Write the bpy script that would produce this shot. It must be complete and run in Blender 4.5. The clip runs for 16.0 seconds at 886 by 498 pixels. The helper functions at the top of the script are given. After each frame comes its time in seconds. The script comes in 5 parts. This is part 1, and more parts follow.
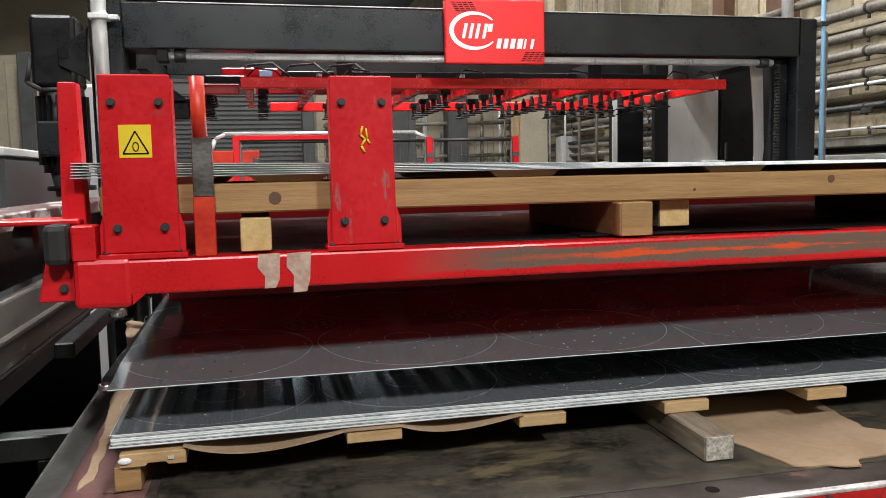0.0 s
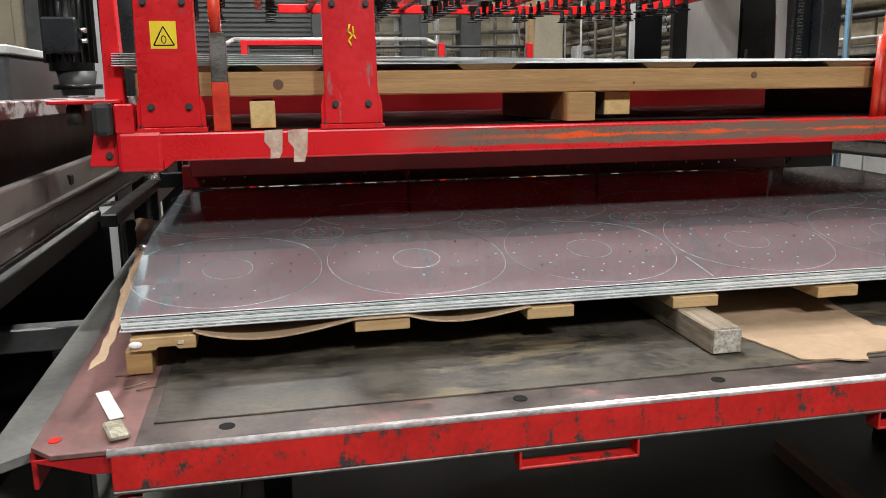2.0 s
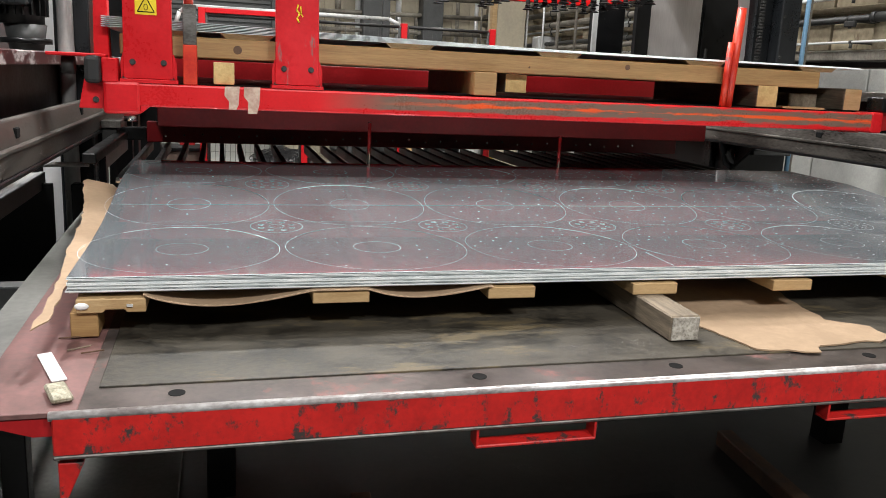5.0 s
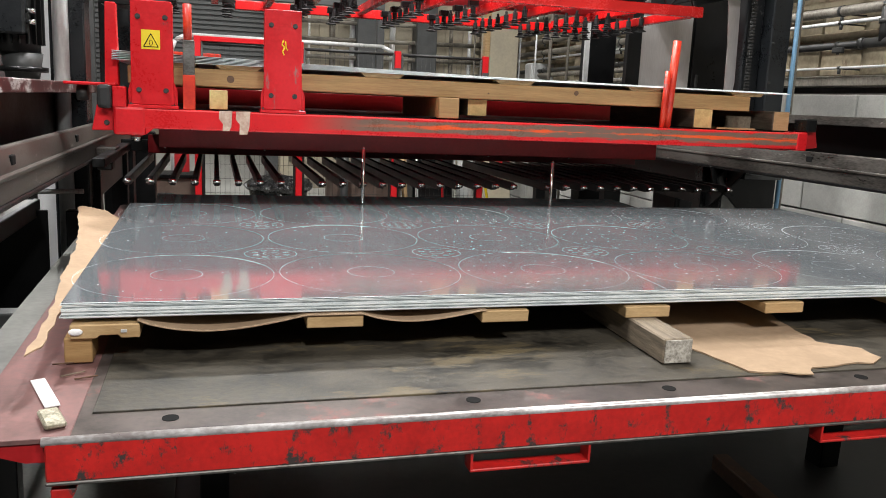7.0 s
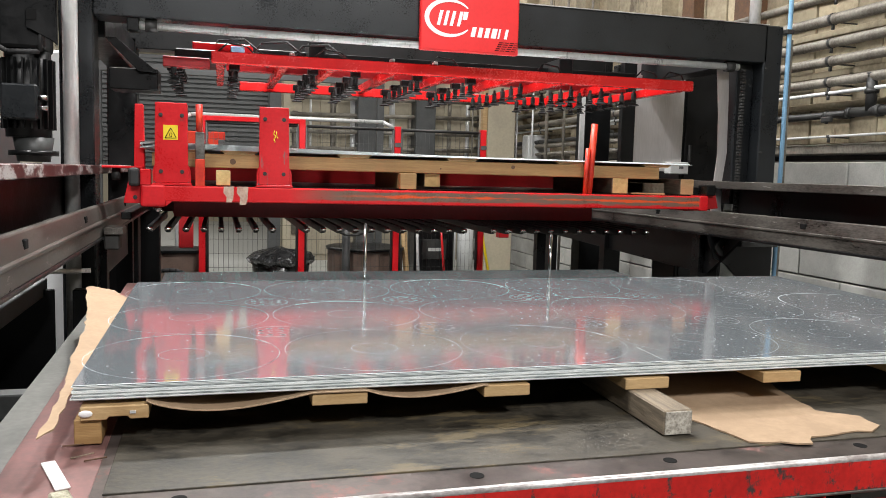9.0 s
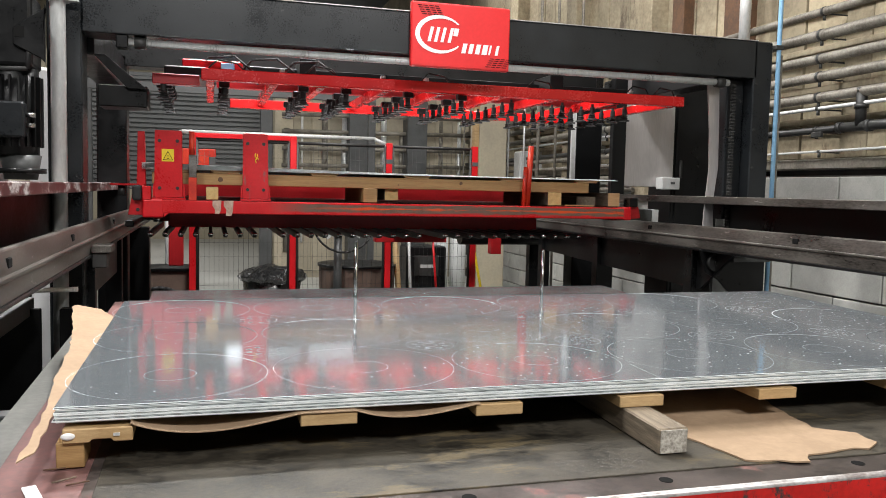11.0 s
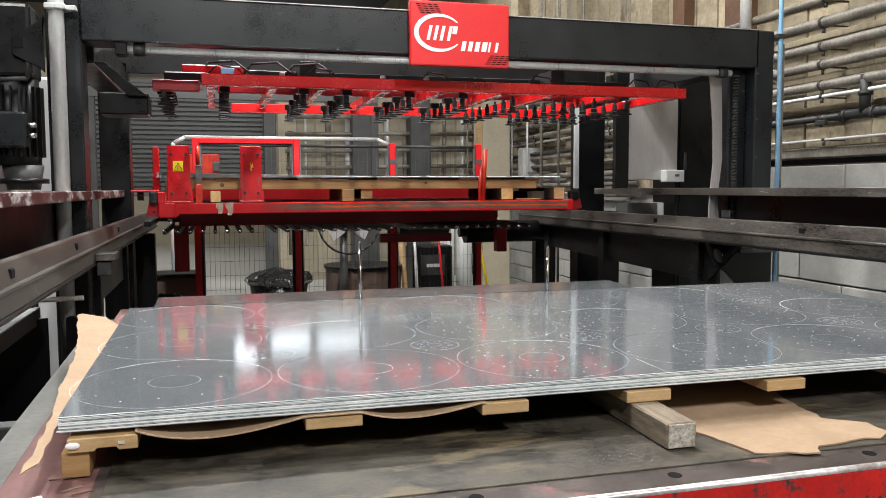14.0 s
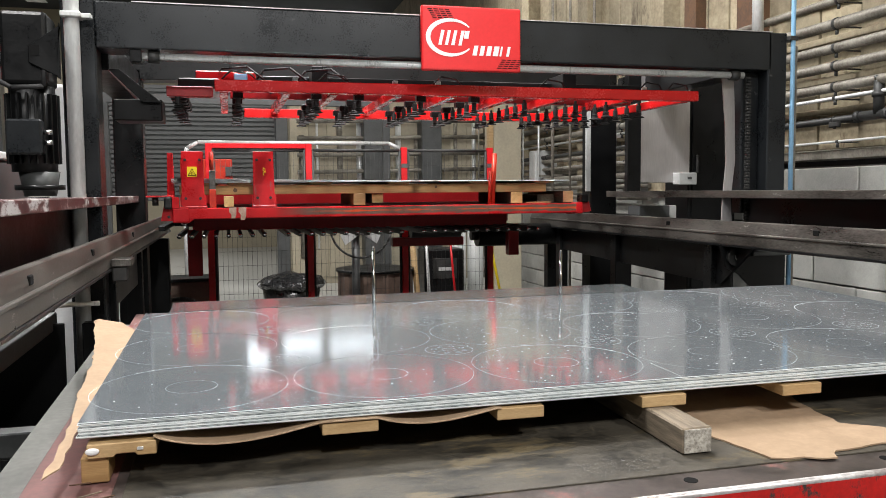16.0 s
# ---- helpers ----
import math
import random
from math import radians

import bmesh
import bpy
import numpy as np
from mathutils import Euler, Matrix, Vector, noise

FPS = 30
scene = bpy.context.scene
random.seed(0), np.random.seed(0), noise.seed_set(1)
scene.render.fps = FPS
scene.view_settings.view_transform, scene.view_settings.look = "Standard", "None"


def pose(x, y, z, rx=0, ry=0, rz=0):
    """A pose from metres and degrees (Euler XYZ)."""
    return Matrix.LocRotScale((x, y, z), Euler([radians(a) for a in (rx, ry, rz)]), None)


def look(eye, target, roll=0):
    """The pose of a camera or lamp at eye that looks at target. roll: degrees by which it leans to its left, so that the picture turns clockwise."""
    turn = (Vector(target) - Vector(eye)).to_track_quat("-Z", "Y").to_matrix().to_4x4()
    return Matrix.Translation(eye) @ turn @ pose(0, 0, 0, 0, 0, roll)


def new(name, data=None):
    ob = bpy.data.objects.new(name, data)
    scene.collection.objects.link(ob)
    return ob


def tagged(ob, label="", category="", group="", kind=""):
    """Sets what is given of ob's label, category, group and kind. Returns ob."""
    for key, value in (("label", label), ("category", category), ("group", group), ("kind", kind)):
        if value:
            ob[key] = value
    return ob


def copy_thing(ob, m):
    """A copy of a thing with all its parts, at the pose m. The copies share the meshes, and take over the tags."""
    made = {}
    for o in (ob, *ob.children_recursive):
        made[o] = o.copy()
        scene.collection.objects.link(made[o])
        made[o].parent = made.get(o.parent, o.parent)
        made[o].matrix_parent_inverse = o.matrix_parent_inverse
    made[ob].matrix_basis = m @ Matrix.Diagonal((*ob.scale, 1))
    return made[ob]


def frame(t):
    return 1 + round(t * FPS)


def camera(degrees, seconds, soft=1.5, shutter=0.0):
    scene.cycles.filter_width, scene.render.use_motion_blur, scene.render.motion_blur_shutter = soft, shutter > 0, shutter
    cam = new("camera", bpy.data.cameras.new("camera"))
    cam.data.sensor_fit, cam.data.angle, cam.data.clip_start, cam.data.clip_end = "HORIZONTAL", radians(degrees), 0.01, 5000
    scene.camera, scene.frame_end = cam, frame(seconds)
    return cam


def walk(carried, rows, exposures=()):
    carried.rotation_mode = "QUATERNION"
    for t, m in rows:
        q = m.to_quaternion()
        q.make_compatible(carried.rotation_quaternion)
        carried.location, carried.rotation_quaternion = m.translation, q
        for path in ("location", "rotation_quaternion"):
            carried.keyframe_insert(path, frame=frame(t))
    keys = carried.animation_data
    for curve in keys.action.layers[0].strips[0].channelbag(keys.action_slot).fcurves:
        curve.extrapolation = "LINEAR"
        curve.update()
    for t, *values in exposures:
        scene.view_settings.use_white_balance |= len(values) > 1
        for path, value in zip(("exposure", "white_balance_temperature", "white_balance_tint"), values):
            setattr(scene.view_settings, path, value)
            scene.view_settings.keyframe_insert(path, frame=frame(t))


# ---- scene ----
cam = camera(57.4, 16.0, 0.9)
# the table and its stack stand 1.3 degrees out of level against the machine; the camera is given in the table's frame
TILT = pose(0, 0, 0.925) @ pose(0, 0, 0, 1.335) @ pose(0, 0, -0.925)
PATH = [
    (0, (0.379, -1.896, 1.681), (0.821, 0.041, 1.45), -0.9),
    (0.5, (0.387, -1.886, 1.659), (0.818, 0.047, 1.377), -1.2),
    (1, (0.396, -1.892, 1.659), (0.81, 0.039, 1.34), -1.7),
    (1.5, (0.395, -1.89, 1.65), (0.79, 0.035, 1.277), -1.6),
    (2, (0.387, -1.882, 1.613), (0.792, 0.028, 1.18), -0.5),
    (2.5, (0.367, -1.827, 1.571), (0.794, 0.045, 1.012), 1.5),
    (3, (0.36, -1.826, 1.559), (0.897, 0.02, 1.007), 3.5),
    (3.5, (0.356, -1.845, 1.57), (0.883, 0.009, 1.034), 3.7),
    (4, (0.357, -1.843, 1.572), (0.881, 0.019, 1.065), 3.4),
    (6.5, (0.365, -1.856, 1.585), (0.895, 0.027, 1.166), 2.8),
    (7, (0.361, -1.859, 1.576), (0.9, 0.025, 1.176), 2.9),
    (7.5, (0.359, -1.861, 1.579), (0.902, 0.026, 1.198), 3.0),
    (8, (0.356, -1.866, 1.581), (0.899, 0.027, 1.235), 2.7),
    (8.5, (0.348, -1.895, 1.598), (0.882, 0.012, 1.324), 2.2),
    (9, (0.347, -1.91, 1.606), (0.883, 0.003, 1.373), 1.9),
    (9.5, (0.357, -1.902, 1.604), (0.906, 0.01, 1.403), 1.9),
    (12, (0.359, -1.882, 1.603), (0.913, 0.031, 1.414), 1.5),
    (12.5, (0.359, -1.887, 1.609), (0.906, 0.027, 1.423), 1.1),
    (13, (0.364, -1.881, 1.605), (0.905, 0.036, 1.421), 0.7),
    (13.5, (0.371, -1.878, 1.603), (0.909, 0.039, 1.417), 0.4),
    (14, (0.376, -1.876, 1.603), (0.913, 0.041, 1.408), 0.1),
    (14.5, (0.371, -1.875, 1.601), (0.905, 0.043, 1.404), -0.1),
    (15, (0.372, -1.876, 1.603), (0.9, 0.043, 1.406), -0.1),
    (15.5, (0.366, -1.88, 1.61), (0.883, 0.042, 1.417), -0.1),
    (16, (0.365, -1.881, 1.611), (0.876, 0.044, 1.423), -0.2),
]
walk(cam, [(t, TILT @ look(eye, target, roll)) for t, eye, target, roll in PATH])

# ---- time of the cart: metres that its front beam stands behind the near edge of the stack
CART_Y = [(0, -0.023), (0.5, 0.160), (1, 0.256), (1.5, 0.358), (2, 0.449), (2.5, 0.576), (3, 0.678), (3.5, 0.784), (4, 0.886), (5.2, 1.135), (6.5, 1.398), (7, 1.500), (7.5, 1.673), (8, 1.876), (8.5, 2.089), (9, 2.287), (9.5, 2.480), (10.6, 2.941), (12, 3.520), (12.5, 3.743), (13, 3.936), (13.5, 4.038), (14, 4.114), (14.5, 4.134), (15, 4.160), (15.5, 4.170), (16, 4.170)]
# lift of the fork comb under the cart
FORK_Z = [(0.0, -0.012), (0.9, -0.02), (1.5, -0.035), (2.0, -0.04), (3.5, -0.052), (4.0, -0.056), (5.2, -0.05), (6.3, -0.035), (6.7, -0.012), (7.0, 0.0),
          (7.6, 0.022), (8.2, 0.045), (9.0, 0.072), (9.5, 0.083), (10.5, 0.086), (16.0, 0.086)]
CART_LIFT = 0.03
# how far from the near edge the released sheet already lies flat
SHEET_A = [(0.0, -6.0), (0.8, -4.0), (0.95, -1.8), (1.05, -1.0), (1.15, -0.65), (1.25, -0.42), (1.35, -0.28), (1.5, -0.16),
           (1.75, -0.07), (2.0, -0.03), (2.5, 0.01), (3.0, 0.05), (3.5, 0.08), (4.0, 0.1), (4.6, 0.25), (5.2, 0.45), (5.8, 0.85), (6.2, 1.2), (6.5, 1.45), (6.6, 1.55),
           (16.0, 1.55)]

# ---- world and lamps
world = bpy.data.worlds.new("hall_air")
scene.world = world
world.use_nodes = True
world.node_tree.nodes["Background"].inputs[0].default_value = (0.55, 0.6, 0.65, 1)
world.node_tree.nodes["Background"].inputs[1].default_value = 0.006
scene.view_settings.exposure = 0.0

LAMPS = [(0.6, 3.7, 310, 0.4), (1.6, 1.9, 235, 0.8), (0.2, -5.2, 390, 1.2), (3.6, 5.2, 65, 1.2), (0.8, 7.8, 40, 1.2), (3.6, 9.6, 80, 1.2), (2.8, -5.2, 390, 1.2),
         (-2.4, 9.6, 80, 1.2), (-2.6, 13.5, 150, 1.2), (-3.4, 16.5, 150, 1.2), (-1.6, 0.4, 215, 1.2)]
LAMP_Z = 5.6


# ---- materials
def mat(name, col, rough=0.5, metal=0.0, col2=None, scale=6.0, amount=0.5, bump=0.0, fine=60.0, stretch=(1, 1, 1), wear=None, wear_at=0.62,
        rough_var=0.1, glow=0.0, wear_metal=0.0, wear_rough=0.6, wear_scale=3.0, wear_stretch=(1, 1, 1), spec=0.5):
    m = bpy.data.materials.new(name)
    m.use_nodes = True
    nt = m.node_tree
    b = nt.nodes["Principled BSDF"]
    b.inputs["Roughness"].default_value, b.inputs["Metallic"].default_value = rough, metal
    b.inputs["Base Color"].default_value = (*col, 1)
    b.inputs["Specular IOR Level"].default_value = spec
    if glow:
        b.inputs["Emission Color"].default_value = (*col, 1)
        b.inputs["Emission Strength"].default_value = glow
        return m
    N = nt.nodes.new
    L = nt.links.new
    tc = N("ShaderNodeTexCoord")
    mp = N("ShaderNodeMapping")
    mp.inputs["Scale"].default_value = stretch
    L(tc.outputs["Object"], mp.inputs[0])
    n1 = N("ShaderNodeTexNoise")
    n1.inputs["Scale"].default_value, n1.inputs["Detail"].default_value, n1.inputs["Roughness"].default_value = scale, 6, 0.65
    L(mp.outputs[0], n1.inputs[0])
    n2 = N("ShaderNodeTexNoise")
    n2.inputs["Scale"].default_value, n2.inputs["Detail"].default_value = fine, 4
    L(mp.outputs[0], n2.inputs[0])
    add = N("ShaderNodeMath")
    add.operation = "MULTIPLY_ADD"
    L(n2.outputs[0], add.inputs[0])
    add.inputs[1].default_value = 0.45
    L(n1.outputs[0], add.inputs[2])
    ramp = N("ShaderNodeValToRGB")
    c2 = col2 or tuple(c * 0.55 for c in col)
    ramp.color_ramp.elements[0].position, ramp.color_ramp.elements[1].position = 0.72 - 0.25 * amount, 0.72 + 0.3 * (1.1 - amount)
    ramp.color_ramp.elements[0].color, ramp.color_ramp.elements[1].color = (*c2, 1), (*col, 1)
    L(add.outputs[0], ramp.inputs[0])
    out_col, out_rough, out_metal = ramp.outputs[0], None, None
    rr = N("ShaderNodeMapRange")
    rr.inputs["To Min"].default_value, rr.inputs["To Max"].default_value = max(0.02, rough - rough_var), rough + rough_var
    rr.inputs["From Min"].default_value, rr.inputs["From Max"].default_value = 0.45, 1.0
    L(add.outputs[0], rr.inputs[0])
    out_rough = rr.outputs[0]
    if wear:
        mw = N("ShaderNodeMapping")
        mw.inputs["Scale"].default_value = wear_stretch
        L(tc.outputs["Object"], mw.inputs[0])
        n3 = N("ShaderNodeTexNoise")
        n3.inputs["Scale"].default_value, n3.inputs["Detail"].default_value, n3.inputs["Roughness"].default_value = wear_scale, 8, 0.75
        L(mw.outputs[0], n3.inputs[0])
        st = N("ShaderNodeMapRange")
        st.inputs["From Min"].default_value, st.inputs["From Max"].default_value = wear_at, wear_at + 0.06
        L(n3.outputs[0], st.inputs[0])
        mix = N("ShaderNodeMix")
        mix.data_type = "RGBA"
        L(st.outputs[0], mix.inputs[0])
        L(out_col, mix.inputs[6])
        mix.inputs[7].default_value = (*wear, 1)
        out_col = mix.outputs[2]
        mr = N("ShaderNodeMix")
        L(st.outputs[0], mr.inputs[0])
        L(out_rough, mr.inputs[2])
        mr.inputs[3].default_value = wear_rough
        out_rough = mr.outputs[0]
        if wear_metal != metal:
            mm = N("ShaderNodeMix")
            L(st.outputs[0], mm.inputs[0])
            mm.inputs[2].default_value, mm.inputs[3].default_value = metal, wear_metal
            L(mm.outputs[0], b.inputs["Metallic"])
    L(out_col, b.inputs["Base Color"])
    L(out_rough, b.inputs["Roughness"])
    if bump:
        bp = N("ShaderNodeBump")
        bp.inputs["Strength"].default_value, bp.inputs["Distance"].default_value = bump, 0.004
        L(add.outputs[0], bp.inputs["Height"])
        L(bp.outputs[0], b.inputs["Normal"])
    return m




def piece_tone(m, low, high):
    """Each piece of the material is a little lighter or darker than its neighbours."""
    nt = m.node_tree
    b = nt.nodes["Principled BSDF"]
    old = b.inputs["Base Color"].links[0].from_socket
    info, rng, hsv = nt.nodes.new("ShaderNodeObjectInfo"), nt.nodes.new("ShaderNodeMapRange"), nt.nodes.new("ShaderNodeHueSaturation")
    rng.inputs["To Min"].default_value, rng.inputs["To Max"].default_value = low, high
    nt.links.new(info.outputs["Random"], rng.inputs[0])
    nt.links.new(rng.outputs[0], hsv.inputs["Value"])
    nt.links.new(old, hsv.inputs["Color"])
    nt.links.new(hsv.outputs[0], b.inputs["Base Color"])


RED = mat("red_paint", (0.62, 0.012, 0.018), 0.32, 0, (0.5, 0.008, 0.012), 3, 0.5, 0.06, 90, wear=(0.16, 0.03, 0.03), wear_at=0.66, wear_scale=9)
RED_POST = mat("red_paint_scratched", (0.60, 0.012, 0.018), 0.32, 0, (0.48, 0.008, 0.012), 3, 0.5, 0.06, 90, wear=(0.24, 0.11, 0.10), wear_at=0.575, wear_scale=7, wear_stretch=(3, 3, 0.7))
RED_BEAM = mat("red_paint_rubbed", (0.62, 0.012, 0.016), 0.3, 0, (0.52, 0.010, 0.013), 3, 0.5, 0.08, 120, wear=(0.20, 0.05, 0.045), wear_at=0.67, wear_scale=8)


def rub_band(m, z_mid, z_half, x_from):
    """A rubbed stripe along a beam: bare brown steel with an orange primer core."""
    nt = m.node_tree
    b = nt.nodes["Principled BSDF"]
    L, N = nt.links.new, nt.nodes.new
    old = b.inputs["Base Color"].links[0].from_socket
    tc, sep = N("ShaderNodeTexCoord"), N("ShaderNodeSeparateXYZ")
    L(tc.outputs["Object"], sep.inputs[0])
    mp, n = N("ShaderNodeMapping"), N("ShaderNodeTexNoise")
    mp.inputs["Scale"].default_value = (1.4, 1, 14)
    n.inputs["Scale"].default_value, n.inputs["Detail"].default_value, n.inputs["Roughness"].default_value = 2.2, 9, 0.7
    L(tc.outputs["Object"], mp.inputs[0])
    L(mp.outputs[0], n.inputs[0])

    def op(kind, a, c=None, d=None):
        k = N("ShaderNodeMath")
        k.operation = kind
        for i, v in enumerate((a, c, d)):
            if v is None:
                continue
            if isinstance(v, (int, float)):
                k.inputs[i].default_value = v
            else:
                L(v, k.inputs[i])
        return k.outputs[0]

    def ramp(v, a, c):
        k = N("ShaderNodeMapRange")
        L(v, k.inputs[0])
        k.inputs[1].default_value, k.inputs[2].default_value = a, c
        return k.outputs[0]
    far = op("DIVIDE", op("ABSOLUTE", op("SUBTRACT", sep.outputs[2], z_mid)), z_half)
    rough_edge = op("MULTIPLY_ADD", n.outputs[0], 2.4, op("MULTIPLY", far, -1.0))
    along = ramp(sep.outputs[0], x_from, x_from + 0.25)
    bare = op("MULTIPLY", ramp(rough_edge, 0.25, 0.45), along)
    core = op("MULTIPLY", ramp(rough_edge, 0.92, 1.12), ramp(sep.outputs[0], x_from + 0.2, x_from + 0.6))
    col = old
    for mask, paint in ((bare, (0.16, 0.10, 0.075, 1)), (core, (0.72, 0.085, 0.018, 1))):
        x = N("ShaderNodeMix")
        x.data_type = "RGBA"
        L(mask, x.inputs[0])
        L(col, x.inputs[6])
        x.inputs[7].default_value = paint
        col = x.outputs[2]
    L(col, b.inputs["Base Color"])


rub_band(RED_BEAM, 0.055, 0.028, -0.85)
RED_LIP = mat("red_paint_chipped", (0.56, 0.017, 0.014), 0.4, 0, (0.36, 0.012, 0.011), 7, 0.6, 0.15, 80, stretch=(1, 1, 1), wear=(0.04, 0.03, 0.028), wear_at=0.535, wear_scale=17, wear_stretch=(1.1, 1, 0.75))
RED_DARK = mat("red_panel_paint", (0.42, 0.012, 0.016), 0.4, 0, (0.3, 0.008, 0.01), 3, 0.5, 0.05, 70)
RED_GLOSS = mat("red_gloss_paint", (0.72, 0.014, 0.014), 0.25, 0, (0.62, 0.011, 0.012), 3, 0.4, 0.03, 80)
SIGN_RED = mat("sign_red", (0.75, 0.022, 0.025), 0.4, 0, (0.68, 0.018, 0.02), 4, 0.3, 0.02)
ORANGE = mat("orange_red_paint", (0.62, 0.045, 0.012), 0.4, 0, (0.45, 0.02, 0.012), 8, 0.5, 0.06, 90, wear=(0.09, 0.08, 0.075), wear_at=0.6, wear_scale=14)
STEEL_WORN = mat("worn_bare_steel", (0.21, 0.20, 0.19), 0.45, 0.75, (0.10, 0.09, 0.08), 8, 0.6, 0.1, 90, stretch=(1, 1, 2), wear=(0.3, 0.04, 0.02), wear_at=0.66, wear_scale=10)
EDGE = mat("rubbed_bright_edge", (0.72, 0.71, 0.70), 0.35, 0.35, (0.32, 0.28, 0.27), 9, 0.55, 0.08, 120, stretch=(0.6, 1, 1))
BLACK = mat("black_machine_paint", (0.007, 0.0072, 0.0076), 0.36, 0, (0.004, 0.0043, 0.0046), 4, 0.6, 0.07, 90, wear=(0.06, 0.058, 0.055), wear_at=0.665, wear_scale=9, spec=0.3, rough_var=0.14)
BEAMBLACK = mat("anthracite_paint", (0.016, 0.018, 0.020), 0.33, 0, (0.008, 0.0095, 0.011), 2.2, 0.6, 0.05, 110, wear=(0.085, 0.085, 0.085), wear_at=0.665, wear_scale=7, spec=0.4, rough_var=0.16)
# the cart's red with the shade under its deck put into the colour
REDSHADE = mat("shaded_red_paint", (0.22, 0.007, 0.010), 0.4, 0, (0.14, 0.005, 0.007), 3, 0.5, 0.05, 70)
# dark red of the rail web, blackened for the shade below its flange
WEBDARK = mat("shaded_dark_red", (0.022, 0.010, 0.010), 0.4, 0.1, (0.011, 0.006, 0.006), 4, 0.6, 0.1, 60)
RUBBER = mat("black_rubber", (0.018, 0.018, 0.019), 0.7, 0, (0.012, 0.012, 0.012), 12, 0.5, 0.1)
RAIL = mat("rail_scuffed_steel", (0.13, 0.12, 0.107), 0.38, 0.45, (0.03, 0.027, 0.024), 3.5, 0.7, 0.14, 70, stretch=(2, 0.5, 2), rough_var=0.16, wear=(0.36, 0.34, 0.32), wear_at=0.615, wear_scale=9, wear_stretch=(1, 0.6, 2), wear_metal=0.5)
RAILRED = mat("rail_dark_red", (0.10, 0.035, 0.033), 0.45, 0.2, (0.035, 0.016, 0.016), 4, 0.6, 0.1, 60, wear=(0.38, 0.35, 0.34), wear_at=0.52, wear_scale=8, wear_stretch=(1, 0.5, 1))
SHEETM = mat("zinc_coated_sheet", (0.71, 0.77, 0.81), 0.10, 0.83, (0.59, 0.655, 0.705), 2.0, 0.45, 0.0, 300, stretch=(1, 1, 1), rough_var=0.035)
SHEETEDGE = mat("sheet_cut_edge", (0.90, 0.93, 0.93), 0.45, 0.0, (0.60, 0.66, 0.67), 30, 0.5, 0.2, 220, stretch=(0.4, 1, 3))
CUT = mat("cut_line", (0.74, 0.78, 0.80), 0.45, 0.3, (0.36, 0.40, 0.42), 2.2, 0.7)
CUTDOT = mat("bright_pierced_hole", (0.76, 0.78, 0.79), 0.5, 0.2, (0.5, 0.52, 0.53), 6, 0.5)
CUTDARK = mat("dark_cut_gap", (0.02, 0.022, 0.024), 0.5, 0.2)
# mirror-like metal with a darker base than the stacked sheets
DARKSHEET = mat("grey_mirror_sheet", (0.42, 0.47, 0.48), 0.14, 0.85, (0.30, 0.34, 0.35), 3, 0.5, 0.02, 120)
TABLE = mat("grimy_steel_table", (0.060, 0.052, 0.039), 0.5, 0.1, (0.0065, 0.006, 0.005), 7.0, 0.85, 0.4, 55, wear=(0.105, 0.082, 0.046), wear_at=0.55, wear_scale=3.6, wear_stretch=(0.7, 1.8, 1))
TABLEPINK = mat("faded_red_plate", (0.21, 0.105, 0.098), 0.5, 0.1, (0.11, 0.062, 0.057), 5, 0.6, 0.12, 60, wear=(0.30, 0.02, 0.022), wear_at=0.63, wear_scale=2.6)
TABLEDGE = mat("rubbed_red_table_edge", (0.105, 0.085, 0.077), 0.4, 0.35, (0.035, 0.029, 0.026), 5, 0.65, 0.15, 60, wear=(0.19, 0.085, 0.075), wear_at=0.56, wear_scale=3.0)
WOOD = mat("new_pine", (0.50, 0.345, 0.175), 0.65, 0, (0.37, 0.235, 0.105), 9, 0.5, 0.2, 90, stretch=(1, 1, 6))
WOODX = mat("pine_along_x", (0.40, 0.245, 0.10), 0.6, 0, (0.27, 0.155, 0.06), 8, 0.55, 0.2, 70, stretch=(0.35, 6, 6), wear=(0.2, 0.1, 0.035), wear_at=0.70, wear_scale=5)
WOODEND = mat("pine_end_grain", (0.62, 0.46, 0.20), 0.7, 0, (0.48, 0.33, 0.13), 25, 0.5, 0.3, 120)
WOODOLD = mat("old_grey_timber", (0.25, 0.20, 0.14), 0.75, 0, (0.12, 0.095, 0.068), 9, 0.55, 0.3, 80, stretch=(6, 0.5, 6))
OLDEND = mat("weathered_end_grain", (0.52, 0.49, 0.43), 0.8, 0, (0.2, 0.18, 0.15), 60, 0.6, 0.4, 200)
CARD = mat("kraft_cardboard", (0.38, 0.268, 0.172), 0.85, 0, (0.29, 0.20, 0.125), 5, 0.45, 0.12, 60)
YELLOW = mat("sticker_yellow", (0.82, 0.62, 0.02), 0.45, 0, (0.74, 0.54, 0.02), 8, 0.4)
INK = mat("black_ink", (0.006, 0.006, 0.006), 0.8, 0, (0.004, 0.004, 0.004), 6, 0.5, spec=0.15)
WHITE = mat("white_paint", (0.82, 0.82, 0.82), 0.5, 0, (0.76, 0.76, 0.76), 6, 0.3)
TAPE = mat("torn_beige_tape", (0.55, 0.42, 0.33), 0.7, 0, (0.38, 0.22, 0.17), 16, 0.55, 0.2, 90)
ALU = mat("galvanised_pipe", (0.74, 0.75, 0.74), 0.33, 0.25, (0.56, 0.57, 0.56), 6, 0.5, 0.05, 90, stretch=(1, 1, 0.3))
CHROME = mat("polished_roller", (0.75, 0.75, 0.75), 0.15, 1.0, (0.6, 0.6, 0.6), 10, 0.4)
